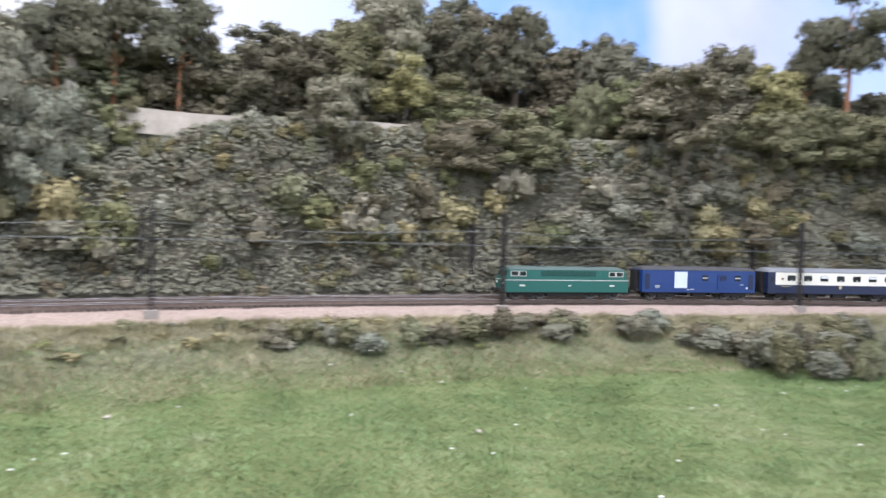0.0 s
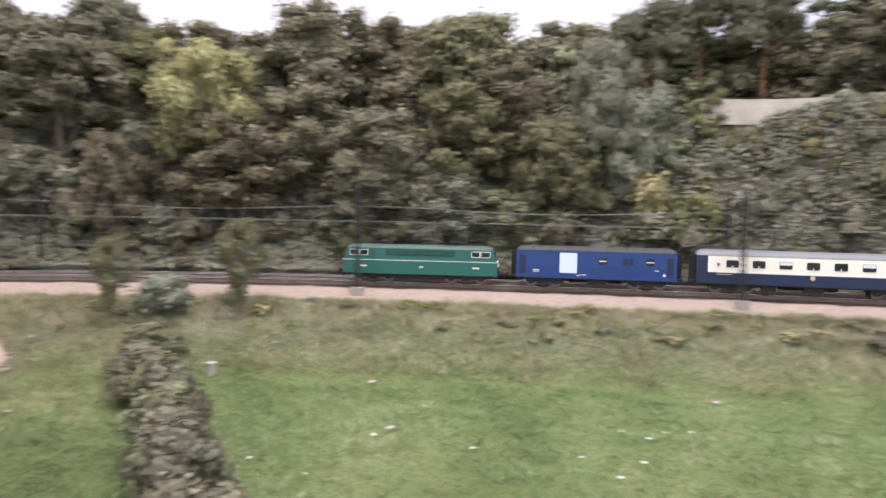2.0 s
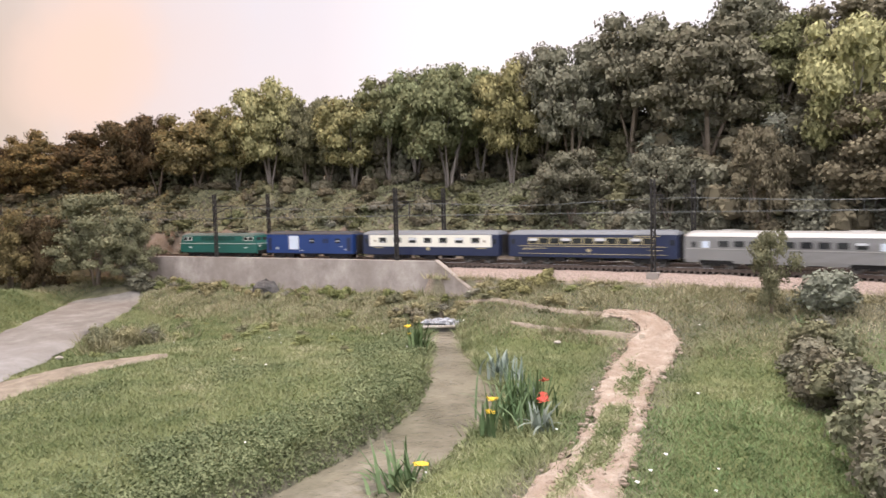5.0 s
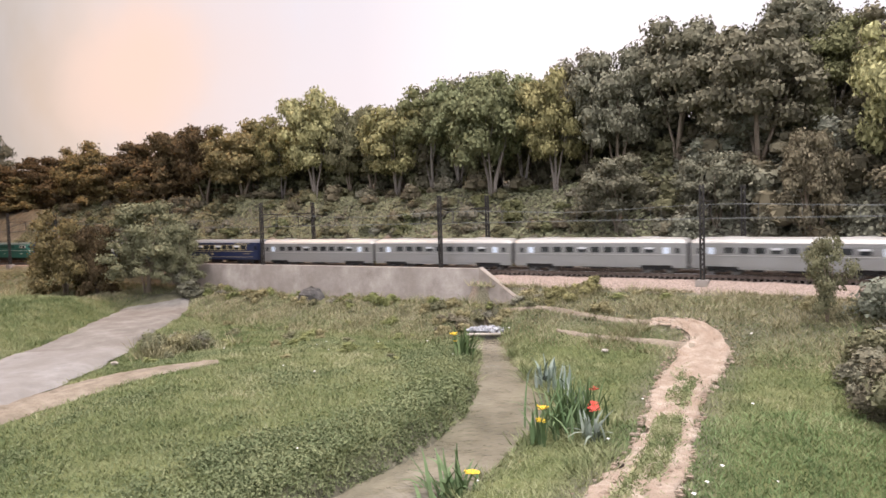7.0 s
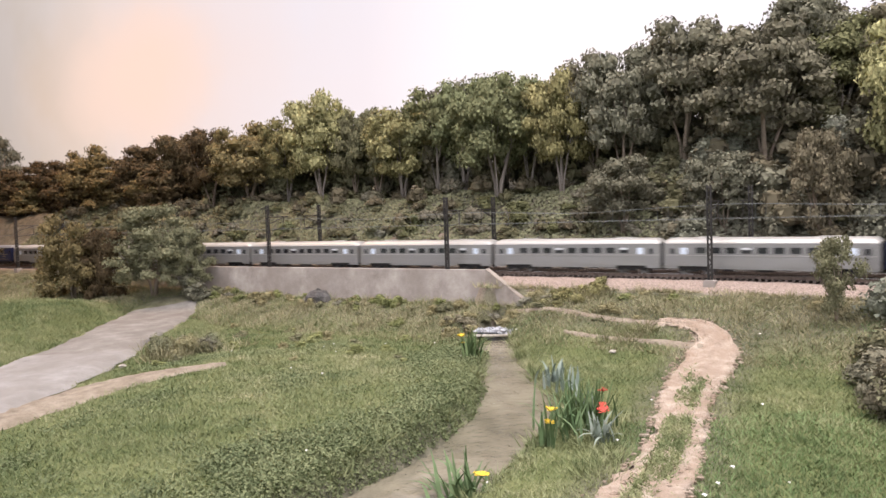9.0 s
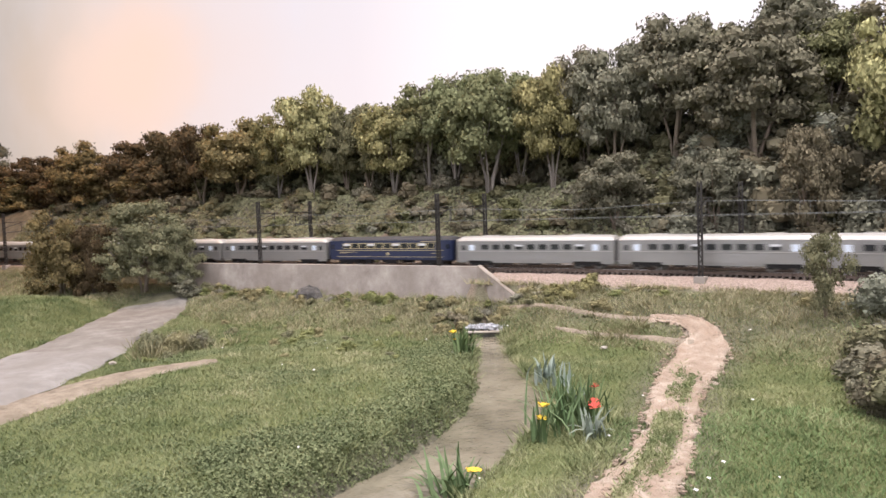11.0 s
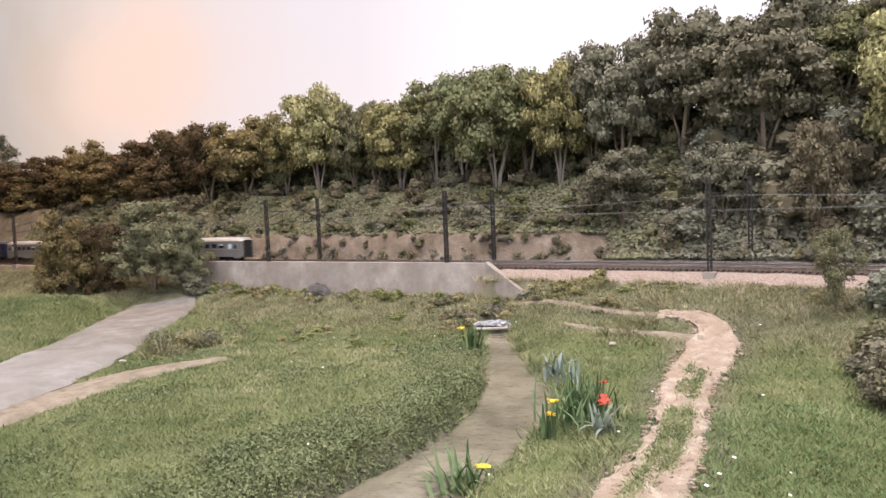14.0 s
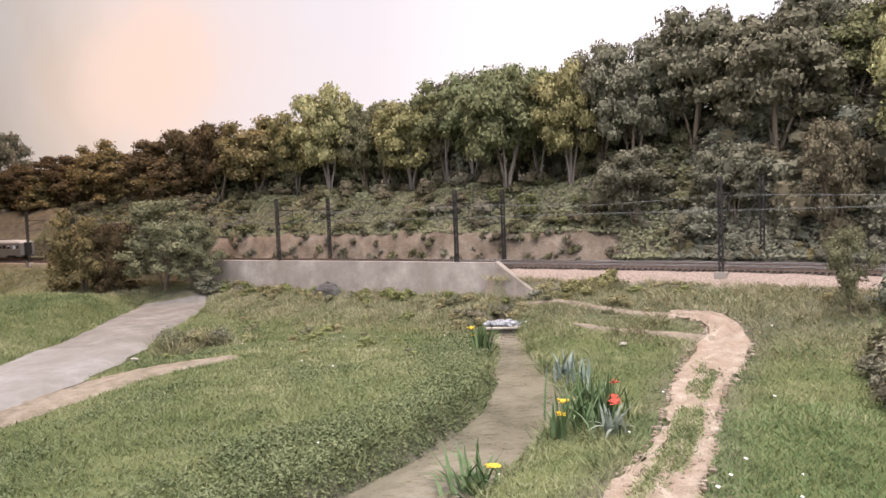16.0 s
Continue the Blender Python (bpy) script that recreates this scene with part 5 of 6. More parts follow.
def slope_shrubs():
    r = _shrub_rng
    fill = []
    for i in range(640):
        s = r.uniform(0.95, 3.2)
        top = 0.138 if s < 2.3 else 0.25
        n = 0.079 + (top - 0.079) * r.random() ** 0.85
        p = at_track(s, n)[0]
        w = r.uniform(0.026, 0.055) * (0.7 if n < 0.095 else 1.0)
        if i < 330 and n > 0.09:
            w = r.uniform(0.05, 0.088)
        kind = r.choice(("scrub", "scrub", "scrub", "straw", "brown", "olive", "grey", "grey", "dark", "green")) if s < 2.4 else r.choice(("scrub", "brown", "olive", "dark", "brown", "grey"))
        if s < 2.3 and n > 0.112:
            w = min(w, 0.038)
        row = (float(p[0]), float(p[1]), w * r.uniform(0.6, 1.0), w, kind)
        if i < 170:
            shrub(*row)
        else:
            fill.append(row)
    for i in range(230):
        s = r.uniform(3.1, 4.75)
        n = r.uniform(0.103, 0.25) if 3.25 < s < 4.2 else r.uniform(0.09, 0.25)
        p = at_track(s, n)[0]
        w = r.uniform(0.028, 0.05)
        row = (float(p[0]), float(p[1]), w * r.uniform(0.45, 0.7), w, r.choice(("olive", "dark", "brown", "olive", "scrub", "green")))
        if i < 40:
            shrub(*row, group="low growth above the rock face")
        else:
            fill.append(row)
    for i in range(130):                       # scrub down to the rails
        s = r.uniform(0.95, 3.2)
        p = at_track(s, r.uniform(0.070, 0.088))[0]
        w = r.uniform(0.016, 0.034)
        fill.append((float(p[0]), float(p[1]), w * r.uniform(0.5, 0.9), w, r.choice(("scrub", "straw", "scrub", "brown", "olive"))))
    for i in range(84):
        s = r.uniform(3.25, 4.2)
        p = at_track(s, r.uniform(0.073, 0.094))[0]
        w = r.uniform(0.012, 0.026)
        fill.append((float(p[0]), float(p[1]), w * 0.8, w, r.choice(("olive", "scrub", "dark"))))
    for i in range(150):                       # bare feet of the woods
        s = r.uniform(1.0, 4.8)
        p = at_track(s, r.uniform(0.17, 0.32))[0]
        w = r.uniform(0.03, 0.055)
        fill.append((float(p[0]), float(p[1]), w * 0.8, w, r.choice(("dark", "dark", "olive", "brown"))))
    thicket("slope_thicket", "dense grey green and brown bushes covering the hillside", fill)


slope_shrubs()


def undergrowth():
    """Leaf litter and low growth that covers the whole slope."""
    rng = np.random.default_rng(77)
    n = 190000
    s, m = rng.uniform(0.9, 4.8, n), 0.068 + 0.27 * rng.random(n) ** 1.4
    keep = ~((s > 3.28) & (s < 4.15) & (m < 0.102))
    s, m = s[keep], m[keep]
    p = at_track(s, m)
    swell = 0.5 + 0.5 * ripple(s, m * 1.6, 0.011, 2.0)
    out = rng.uniform(0.0, 0.007, len(s)) + 0.014 * swell * ease(0.07, 0.10, m) * ease(3.5, 2.6, s)
    p = at_track(s, m - out * 0.8)
    z = land(*at_track(s, m).T) + out * 0.6
    nrm = np.column_stack([-HILLWARD[np.clip((s / 0.01).astype(int), 0, len(HILLWARD) - 1)] * 0.5, np.full(len(s), 0.7)])
    for kind, here, label in (("cover", s < 3.2, "grey green and brown undergrowth covering the hillside"), ("olive", s >= 3.2, "olive brown undergrowth above the rock face")):
        v, f = leaf_quads(np.column_stack([p, z])[here], nrm[here], 0.0052 if kind == "cover" else 0.0046, rng, 0.8, 0.35)
        tagged(new("undergrowth", mesh_from("undergrowth", v, f.tolist(), [FOLIAGE[kind]])), label, "undergrowth", kind="stuff")


undergrowth()

# hedges, bushes and trees on the near side
MEADOW_HEDGE = [(-0.705, 0.328, 0.040, 0.055), (-0.672, 0.308, 0.042, 0.062), (-0.632, 0.287, 0.044, 0.060), (-0.595, 0.265, 0.050, 0.062), (-0.555, 0.259, 0.052, 0.058),
                (-0.51, 0.235, 0.054, 0.056), (-0.467, 0.214, 0.054, 0.056), (-0.437, 0.198, 0.050, 0.054), (-0.405, 0.178, 0.050, 0.058), (-0.372, 0.171, 0.046, 0.058), (-0.337, 0.151, 0.044, 0.058)]
for row in MEADOW_HEDGE:
    x, y, h, w = row
    shrub(x, y, h, w, _shrub_rng.choice(("olive", "brown", "dark")), "overgrown hedge across the meadow", "brownish olive bush in an overgrown meadow hedge")
    shrub(x + _shrub_rng.uniform(-0.016, 0.020), y + _shrub_rng.uniform(-0.012, 0.020), h * _shrub_rng.uniform(0.4, 0.9), w * _shrub_rng.uniform(0.4, 0.7), _shrub_rng.choice(("olive", "brown", "dark")), "overgrown hedge across the meadow", "brownish olive bush in an overgrown meadow hedge")
LINE_HEDGE = [(-0.093, 0.757, 0.026, 0.056), (-0.013, 0.790, 0.027, 0.055), (0.044, 0.825, 0.032, 0.070), (0.112, 0.865, 0.023, 0.080), (0.236, 0.879, 0.034, 0.081),
              (0.144, 0.854, 0.023, 0.059), (0.348, 0.870, 0.030, 0.074), (0.388, 0.838, 0.042, 0.078), (0.409, 0.803, 0.047, 0.068), (0.460, 0.805, 0.040, 0.056),
              (0.503, 0.920, 0.032, 0.085), (0.311, 0.879, 0.027, 0.061), (-0.15, 0.745, 0.026, 0.045), (0.55, 0.86, 0.04, 0.08)]
for row in LINE_HEDGE:
    x, y, h, w = row
    for dx in (-0.3, 0.0, 0.32):
        shrub(x + dx * w + _shrub_rng.uniform(-0.008, 0.008), y + dx * w * 0.4 + _shrub_rng.uniform(-0.01, 0.01), h * _shrub_rng.uniform(0.8, 1.3), w * _shrub_rng.uniform(0.5, 0.8), _shrub_rng.choice(("olive", "dark", "grey", "olive", "brown")), "low hedge along the line", "low olive grey bush at the edge of the meadow")
tree(-0.706, 0.431, 0.102, 0.054, "olive", "feather", "slender grey green young tree with pale trunk by the line", group="young trees by the line")
tree(-0.795, 0.336, 0.086, 0.046, "olive", "feather", "slender grey green young tree with pale trunk by the line", group="young trees by the line")
shrub(-0.757, 0.376, 0.050, 0.066, "grey", "bushes by the line", "feathery pale grey green bush")
# amber and russet carry the west end's dim warm light in their colour
tree(-1.435, -0.695, 0.152, 0.120, "amber", "low", "dense rounded brownish olive tree beside the road", group="trees beside the road")
tree(-1.425, -0.635, 0.125, 0.075, "russet", "low", "dense rounded brownish olive tree beside the road", group="trees beside the road")
tree(-1.415, -0.545, 0.162, 0.150, "olive", "bushy", "spreading grey olive tree with a short trunk beside the road", group="trees beside the road")
tree(-1.395, -0.480, 0.125, 0.085, "olive", "bushy", "spreading grey olive tree with a short trunk beside the road", group="trees beside the road")
shrub(-1.362, -0.452, 0.036, 0.06, "dark", "trees beside the road", "dark shaded bush at the end of the wall")
shrub(-1.40, -0.47, 0.045, 0.06, "dark", "trees beside the road", "dark shaded bush at the end of the wall")


def scatter_tufts():
    r = random.Random(31)
    fill = []

    def add(x, y, h, w, kind):
        fill.append((x, y, h, w, kind))
    for i in range(190):                       # along the foot of the ballast
        s = r.uniform(1.2, 4.3)
        n = -0.058 - 0.07 * r.random() ** 2 if not 3.33 < s < 4.1 else r.uniform(-0.085, -0.056)
        p = at_track(s, n)[0]
        w = r.uniform(0.014, 0.032)
        add(float(p[0]), float(p[1]), w * r.uniform(0.25, 0.5), w, r.choice(("straw", "scrub", "olive", "straw", "lime")))
    for i in range(20):                        # yellow patch by the wing wall
        w = r.uniform(0.014, 0.026)
        add(-1.005 + r.uniform(-0.03, 0.03), 0.115 + r.uniform(-0.035, 0.05), w * 0.6, w, "yellow")
    for i in range(16):                        # around the culvert
        w = r.uniform(0.016, 0.03)
        add(-1.03 + r.uniform(-0.03, 0.02), -0.01 + r.uniform(-0.05, 0.06), w * 0.7, w, r.choice(("straw", "brown", "straw")))
    for i in range(26):                        # clumps of herbs on the bank
        w = r.uniform(0.014, 0.028)
        add(r.uniform(-1.2, -0.84), r.uniform(-0.36, -0.06), w * 0.5, w, r.choice(("lime", "lime", "straw", "olive")))
    for i in range(34):
        q = at_track(r.uniform(3.36, 3.95), r.uniform(-0.10, -0.052))[0]
        w = r.uniform(0.016, 0.034)
        add(float(q[0]), float(q[1]), w * 0.6, w, r.choice(("lime", "lime", "straw", "olive")))
    thicket("verge_tufts", "tufts of dry grass and weeds along the railway verge", fill, 0.003)
    for i in range(9):                         # reed heap by the road
        w = r.uniform(0.02, 0.036)
        shrub(-0.955 + r.uniform(-0.028, 0.028), -0.352 + r.uniform(-0.03, 0.03), w * 0.85, w, r.choice(("straw", "scrub", "grey", "olive")), "thicket beside the road", "tangled grey straw thicket beside the road")


scatter_tufts()


# ---- grass ----
def grass(name, label, mat, count, inside, length, seed, box):
    rng = np.random.default_rng(seed)
    x, y = rng.uniform(box[0], box[1], count), rng.uniform(box[2], box[3], count)
    s, n = track_coords(x, y)
    ok = inside(x, y, s, n)
    ragged = 0.0025 * ripple(x, y, 0.012) + rng.normal(0, 0.0018, count)
    ok &= beside(STREAM, STREAM_HALF, x, y) > 0.000 + ragged
    ok &= beside(PATH, PATH_HALF, x, y) > -0.003 + ragged * 1.6
    ok &= (beside(ROAD, ROAD_HALF, x, y) > -0.003 + ragged) & (beside(BRANCH, BRANCH_HALF, x, y) > ragged) & (beside(FOOT_OF_WALL, FOOT_HALF, x, y) > ragged)
    ok &= beside(SHOULDER, SHOULDER_HALF, x, y) > -0.004 + ragged * 2
    x, y = x[ok], y[ok]
    k = len(x)
    z = land(x, y)
    a = rng.uniform(0, 2 * math.pi, k)
    ln = length * rng.uniform(0.45, 1.3, k) * (0.75 + 0.5 * (ripple(x, y, 0.03, 3.0) + 1) / 2)
    w = 0.00046 * rng.uniform(0.7, 1.6, k) * (length / 0.004) ** 0.5
    lean = rng.normal(0, 0.8, (k, 2)) * ln[:, None]
    dx, dy = np.cos(a) * w, np.sin(a) * w
    v = np.stack([np.column_stack([x - dx, y - dy, z - 0.0005]), np.column_stack([x + dx, y + dy, z - 0.0005]), np.column_stack([x + lean[:, 0], y + lean[:, 1], z + ln])], 1).reshape(-1, 3)
    f = np.arange(3 * k).reshape(-1, 3)
    me = mesh_from(name, v, f.tolist(), [mat])
    tagged(new(name, me), label, "grass", kind="stuff")


def verge_grass():
    """Long dry grass between the meadow and the ballast."""
    rng = np.random.default_rng(33)
    k = 130000
    s, n = rng.uniform(1.2, 4.6, k), -0.048 - 0.15 * rng.random(k) ** 1.5
    wall = (s > 3.40) & (s < 4.11)
    n = np.where(wall, n - 0.006, n)
    p = at_track(s, n)
    x, y = p[:, 0], p[:, 1]
    ok = (beside(PATH, PATH_HALF, x, y) > 0) & (beside(BRANCH, BRANCH_HALF, x, y) > 0) & (beside(FOOT_OF_WALL, FOOT_HALF, x, y) > 0) & (beside(ROAD, ROAD_HALF, x, y) > 0) & (beside(STREAM, STREAM_HALF, x, y) > 0.004)
    ok &= ripple(x, y, 0.02, 6.0) + rng.normal(0, 0.4, k) > -0.4
    p = p[ok]
    k = len(p)
    base = np.column_stack([p, land(p[:, 0], p[:, 1]) - 0.0005])
    a = rng.uniform(0, 6.283, k)
    d = np.column_stack([np.cos(a), np.sin(a), np.zeros(k)]) * 0.0007
    tip = base + np.column_stack([rng.normal(0, 0.003, (k, 2)), rng.uniform(0.002, 0.0068, k) * (1 + 0.5 * ripple(p[:, 0], p[:, 1], 0.016, 2.0))])
    v = np.stack([base - d, base + d, tip], 1).reshape(-1, 3)
    tagged(new("verge_grass", mesh_from("verge_grass", v, np.arange(3 * k).reshape(-1, 3).tolist(), [VERGE])), "dry yellowish grass along the railway verge", "grass", kind="stuff")


verge_grass()


def path_crumbs():
    """Loose clods and pebbles along the ruts."""
    rng = np.random.default_rng(44)
    sh = Shape()
    for i in range(420):
        f = rng.uniform(6, len(PATH) - 3)
        j = int(f)
        d = PATH[j + 1] - PATH[j]
        d = d / np.linalg.norm(d)
        o = PATH_HALF[j] * (rng.choice((-1, 1)) * (0.92 + abs(rng.normal(0, 0.12))) if rng.random() < 0.75 else rng.uniform(-0.8, 0.8))
        x, y = PATH[j][0] - d[1] * o, PATH[j][1] + d[0] * o
        q = rng.uniform(0.0007, 0.0022)
        v, fc = ball((x, y, float(land(x, y)[0]) + 0.001 + q * 0.4), (q, q * rng.uniform(0.8, 1.6), q * 0.7), rng, 0.2, 3, 5)
        sh.add(v, fc)
    tagged(new("path_crumbs", sh.mesh("path_crumbs", DIRT)), "crumbled sandy clods along the cart track", "stones", kind="stuff")


path_crumbs()


def right_of_hedge(x, y):
    return y > 0.31 + (x + 0.69) * -0.45


grass("meadow_grass", "short bright green meadow grass", MEADOW, 430000, lambda x, y, s, n: (n < -0.102 + 0.012 * ripple(x, y, 0.05)) & (right_of_hedge(x, y) | ((x > -0.62) & (y > 0.06 - 0.45 * (x + 0.6)))), 0.0029, 1, (-0.8, 0.7, 0.05, 0.95))
grass("bank_grass", "rough mottled green grass on the stream banks", BANK, 430000, lambda x, y, s, n: (n < -0.055) & ~right_of_hedge(x, y), 0.0031, 2, (-1.35, -0.2, -0.75, 0.34))
grass("mound_grass", "green grass on the mound beyond the road", BANK, 50000, lambda x, y, s, n: (n < -0.07) & (y < -0.45), 0.0055, 4, (-1.8, -0.7, -1.2, -0.4))


def herb_leaves():
    """Small leafed herbs that cover the near bank and hang over the water."""
    rng = np.random.default_rng(9)
    x, y = rng.uniform(-1.0, -0.40, 560000), rng.uniform(-0.40, 0.02, 560000)
    order = np.argsort(STREAM[:, 0])
    left = y < np.interp(x, STREAM[order, 0], STREAM[order, 1])
    d = beside(STREAM, STREAM_HALF, x, y)
    patch = ripple(x, y, 0.030, 1.0) + 0.6 * ripple(x, y, 0.011, 3.0) + rng.normal(0, 0.55, len(x))
    ok = left & (d > -0.004) & (patch > -0.15 + 1.25 * ease(0.01, 0.12, d)) & (beside(ROAD, ROAD_HALF, x, y) > 0.02) & (beside(SHOULDER, SHOULDER_HALF, x, y) > 0.004)
    x, y, d = x[ok], y[ok], d[ok]
    swell = np.clip(0.45 + 0.4 * ripple(x, y, 0.014, 2.0) + 0.3 * ripple(x, y, 0.006, 5.0), 0.05, 1)
    out = rng.uniform(0.15, 1.0, len(x)) * (0.002 + 0.006 * swell * ease(0.14, 0.01, d))
    p = np.column_stack([x, y, land(x, y) + out])
    v, f = leaf_quads(p, np.tile((0, 0, 1.0), (len(x), 1)), 0.00155, rng, 0.9, 0.9)
    tagged(new("herb_leaves", mesh_from("herb_leaves", v, f.tolist(), [FOLIAGE["herb"]])), "small leafed green herbs covering the bank", "herbs", kind="stuff")


herb_leaves()


def rut_grass():
    """The green strip between the ruts of the cart track."""
    rng = np.random.default_rng(15)
    k = 22000
    f = rng.uniform(24, len(PATH) - 2, k)
    i = f.astype(int)
    c = PATH[i] + (PATH[i + 1] - PATH[i]) * (f - i)[:, None]
    c = c + rng.normal(0, 0.0042, (k, 2))
    c = c[(ripple(c[:, 0], c[:, 1], 0.017, 5.0) + rng.normal(0, 0.25, k) > -0.12)]
    z = land(c[:, 0], c[:, 1]) + 0.0030
    p = np.column_stack([c, z])
    k = len(p)
    a = rng.uniform(0, 6.283, k)
    d = np.column_stack([np.cos(a), np.sin(a), np.zeros(k)]) * 0.0008
    tip = p + np.column_stack([rng.normal(0, 0.0018, (k, 2)), rng.uniform(0.001, 0.0030, k)])
    v = np.stack([p - d, p + d, tip], 1).reshape(-1, 3)
    tagged(new("rut_grass", mesh_from("rut_grass", v, np.arange(3 * k).reshape(-1, 3).tolist(), [BANK])), "short grass between the ruts of the track", "grass", kind="stuff")


rut_grass()


# ---- flowers and small things ----
def clump(name, label, x, y, blades, length, mat, flowers=(), spread=0.012, droop=0.5, seed=1, width=0.0011):
    rng = np.random.default_rng(seed)
    z = float(land(x, y)[0])
    t = thing(name, label, "flowers" if flowers else "plant", at=pose(x, y, z))
    sh = Shape()
    for i in range(blades):
        a = rng.uniform(0, 6.283)
        bx, by = rng.normal(0, spread * 0.3, 2)
        l = length * rng.uniform(0.6, 1.15)
        tilt = rng.uniform(0.05, droop)
        c, s = math.cos(a), math.sin(a)
        px, py = -s * width, c * width
        v, r, h = [], 0.0, -0.003
        for g in range(5):
            w = (1.0, 1.15, 1.0, 0.7, 0.12)[g]
            v += [(bx + c * r + px * w * e, by + s * r + py * w * e, h) for e in (-1, 1)]
            r += math.sin(tilt * (0.5 + 0.42 * g)) * l / 4
            h += math.cos(tilt * (0.5 + 0.42 * g)) * l / 4 + (0.003 if g == 0 else 0)
        sh.add(v, [(2 * g, 2 * g + 1, 2 * g + 3, 2 * g + 2) for g in range(4)])
    part("leaves", sh.mesh("leaves", mat), t)
    for fx, fy, fz, size, fm in flowers:
        fl = Shape()
        for j in range(7):
            a = j * 0.9
            e = rng.uniform(0.2, 0.9)
            fl.add([(0, 0, 0), (size * math.cos(a - 0.4), size * math.sin(a - 0.4), size * e), (size * 1.1 * math.cos(a), size * 1.1 * math.sin(a), size * e * 0.7), (size * math.cos(a + 0.4), size * math.sin(a + 0.4), size * e)], [(0, 1, 2, 3)])
        fl2 = part("blossom", fl.mesh("blossom", fm), t, at=pose(fx, fy, fz))
        part("stem", Shape().tube([(-fx * 0.7, -fy * 0.7, -fz), (0, 0, 0)], [0.0005, 0.0004], 4).mesh("stem", IRIS_LEAF), fl2)
    return t


clump("iris_plant", "clump of green iris leaves with a yellow blossom by the stream", -0.855, -0.024, 46, 0.030, IRIS_LEAF, [(0.004, -0.012, 0.024, 0.0042, PETAL_YELLOW), (0.002, -0.010, 0.017, 0.003, PETAL_YELLOW)], 0.020, 0.7, seed=1)
clump("agave_plant", "spiky blue grey plant at the water's edge", -0.748, 0.040, 24, 0.023, AGAVE_LEAF, seed=2, droop=1.15, width=0.0012, spread=0.02)
clump("agave_plant", "small blue grey spiky plant at the water's edge", -0.715, 0.048, 16, 0.020, AGAVE_LEAF, seed=12, droop=1.2, width=0.0011, spread=0.02)
clump("iris_plant", "tall clump of iris leaves with red blossoms by the stream", -0.612, 0.036, 90, 0.037, IRIS_LEAF, [(-0.004, 0.016, 0.026, 0.0034, PETAL_RED), (0.008, 0.012, 0.018, 0.0042, PETAL_RED)], 0.032, 0.6, 3, 0.0008)
clump("iris_plant", "low arching iris leaves at the water's edge", -0.600, 0.018, 40, 0.034, IRIS_LEAF, (), 0.030, 0.9, 13, 0.0008)
clump("agave_plant", "blue green spiky leaves behind the irises", -0.645, 0.046, 12, 0.026, AGAVE_LEAF, seed=7, droop=0.6, spread=0.014)
clump("iris_plant", "pale broad leafed plant with a red blossom", -0.578, 0.040, 22, 0.024, AGAVE_LEAF, [(0.0, 0.002, 0.021, 0.0042, PETAL_RED)], 0.012, 1.2, 4, 0.0011)
clump("iris_plant", "small clump of leaves with yellow blossoms by the stream", -0.575, 0.004, 16, 0.024, IRIS_LEAF, [(0.0, 0.002, 0.024, 0.0040, PETAL_YELLOW), (0.002, 0.0, 0.016, 0.0034, PETAL_YELLOW)], 0.010, 0.5, 5)
clump("iris_plant", "green iris clump with a golden blossom in the water", -0.525, -0.062, 46, 0.036, IRIS_LEAF, [(0.004, 0.014, 0.022, 0.0048, PETAL_YELLOW)], 0.022, 0.95, 6, 0.0012)


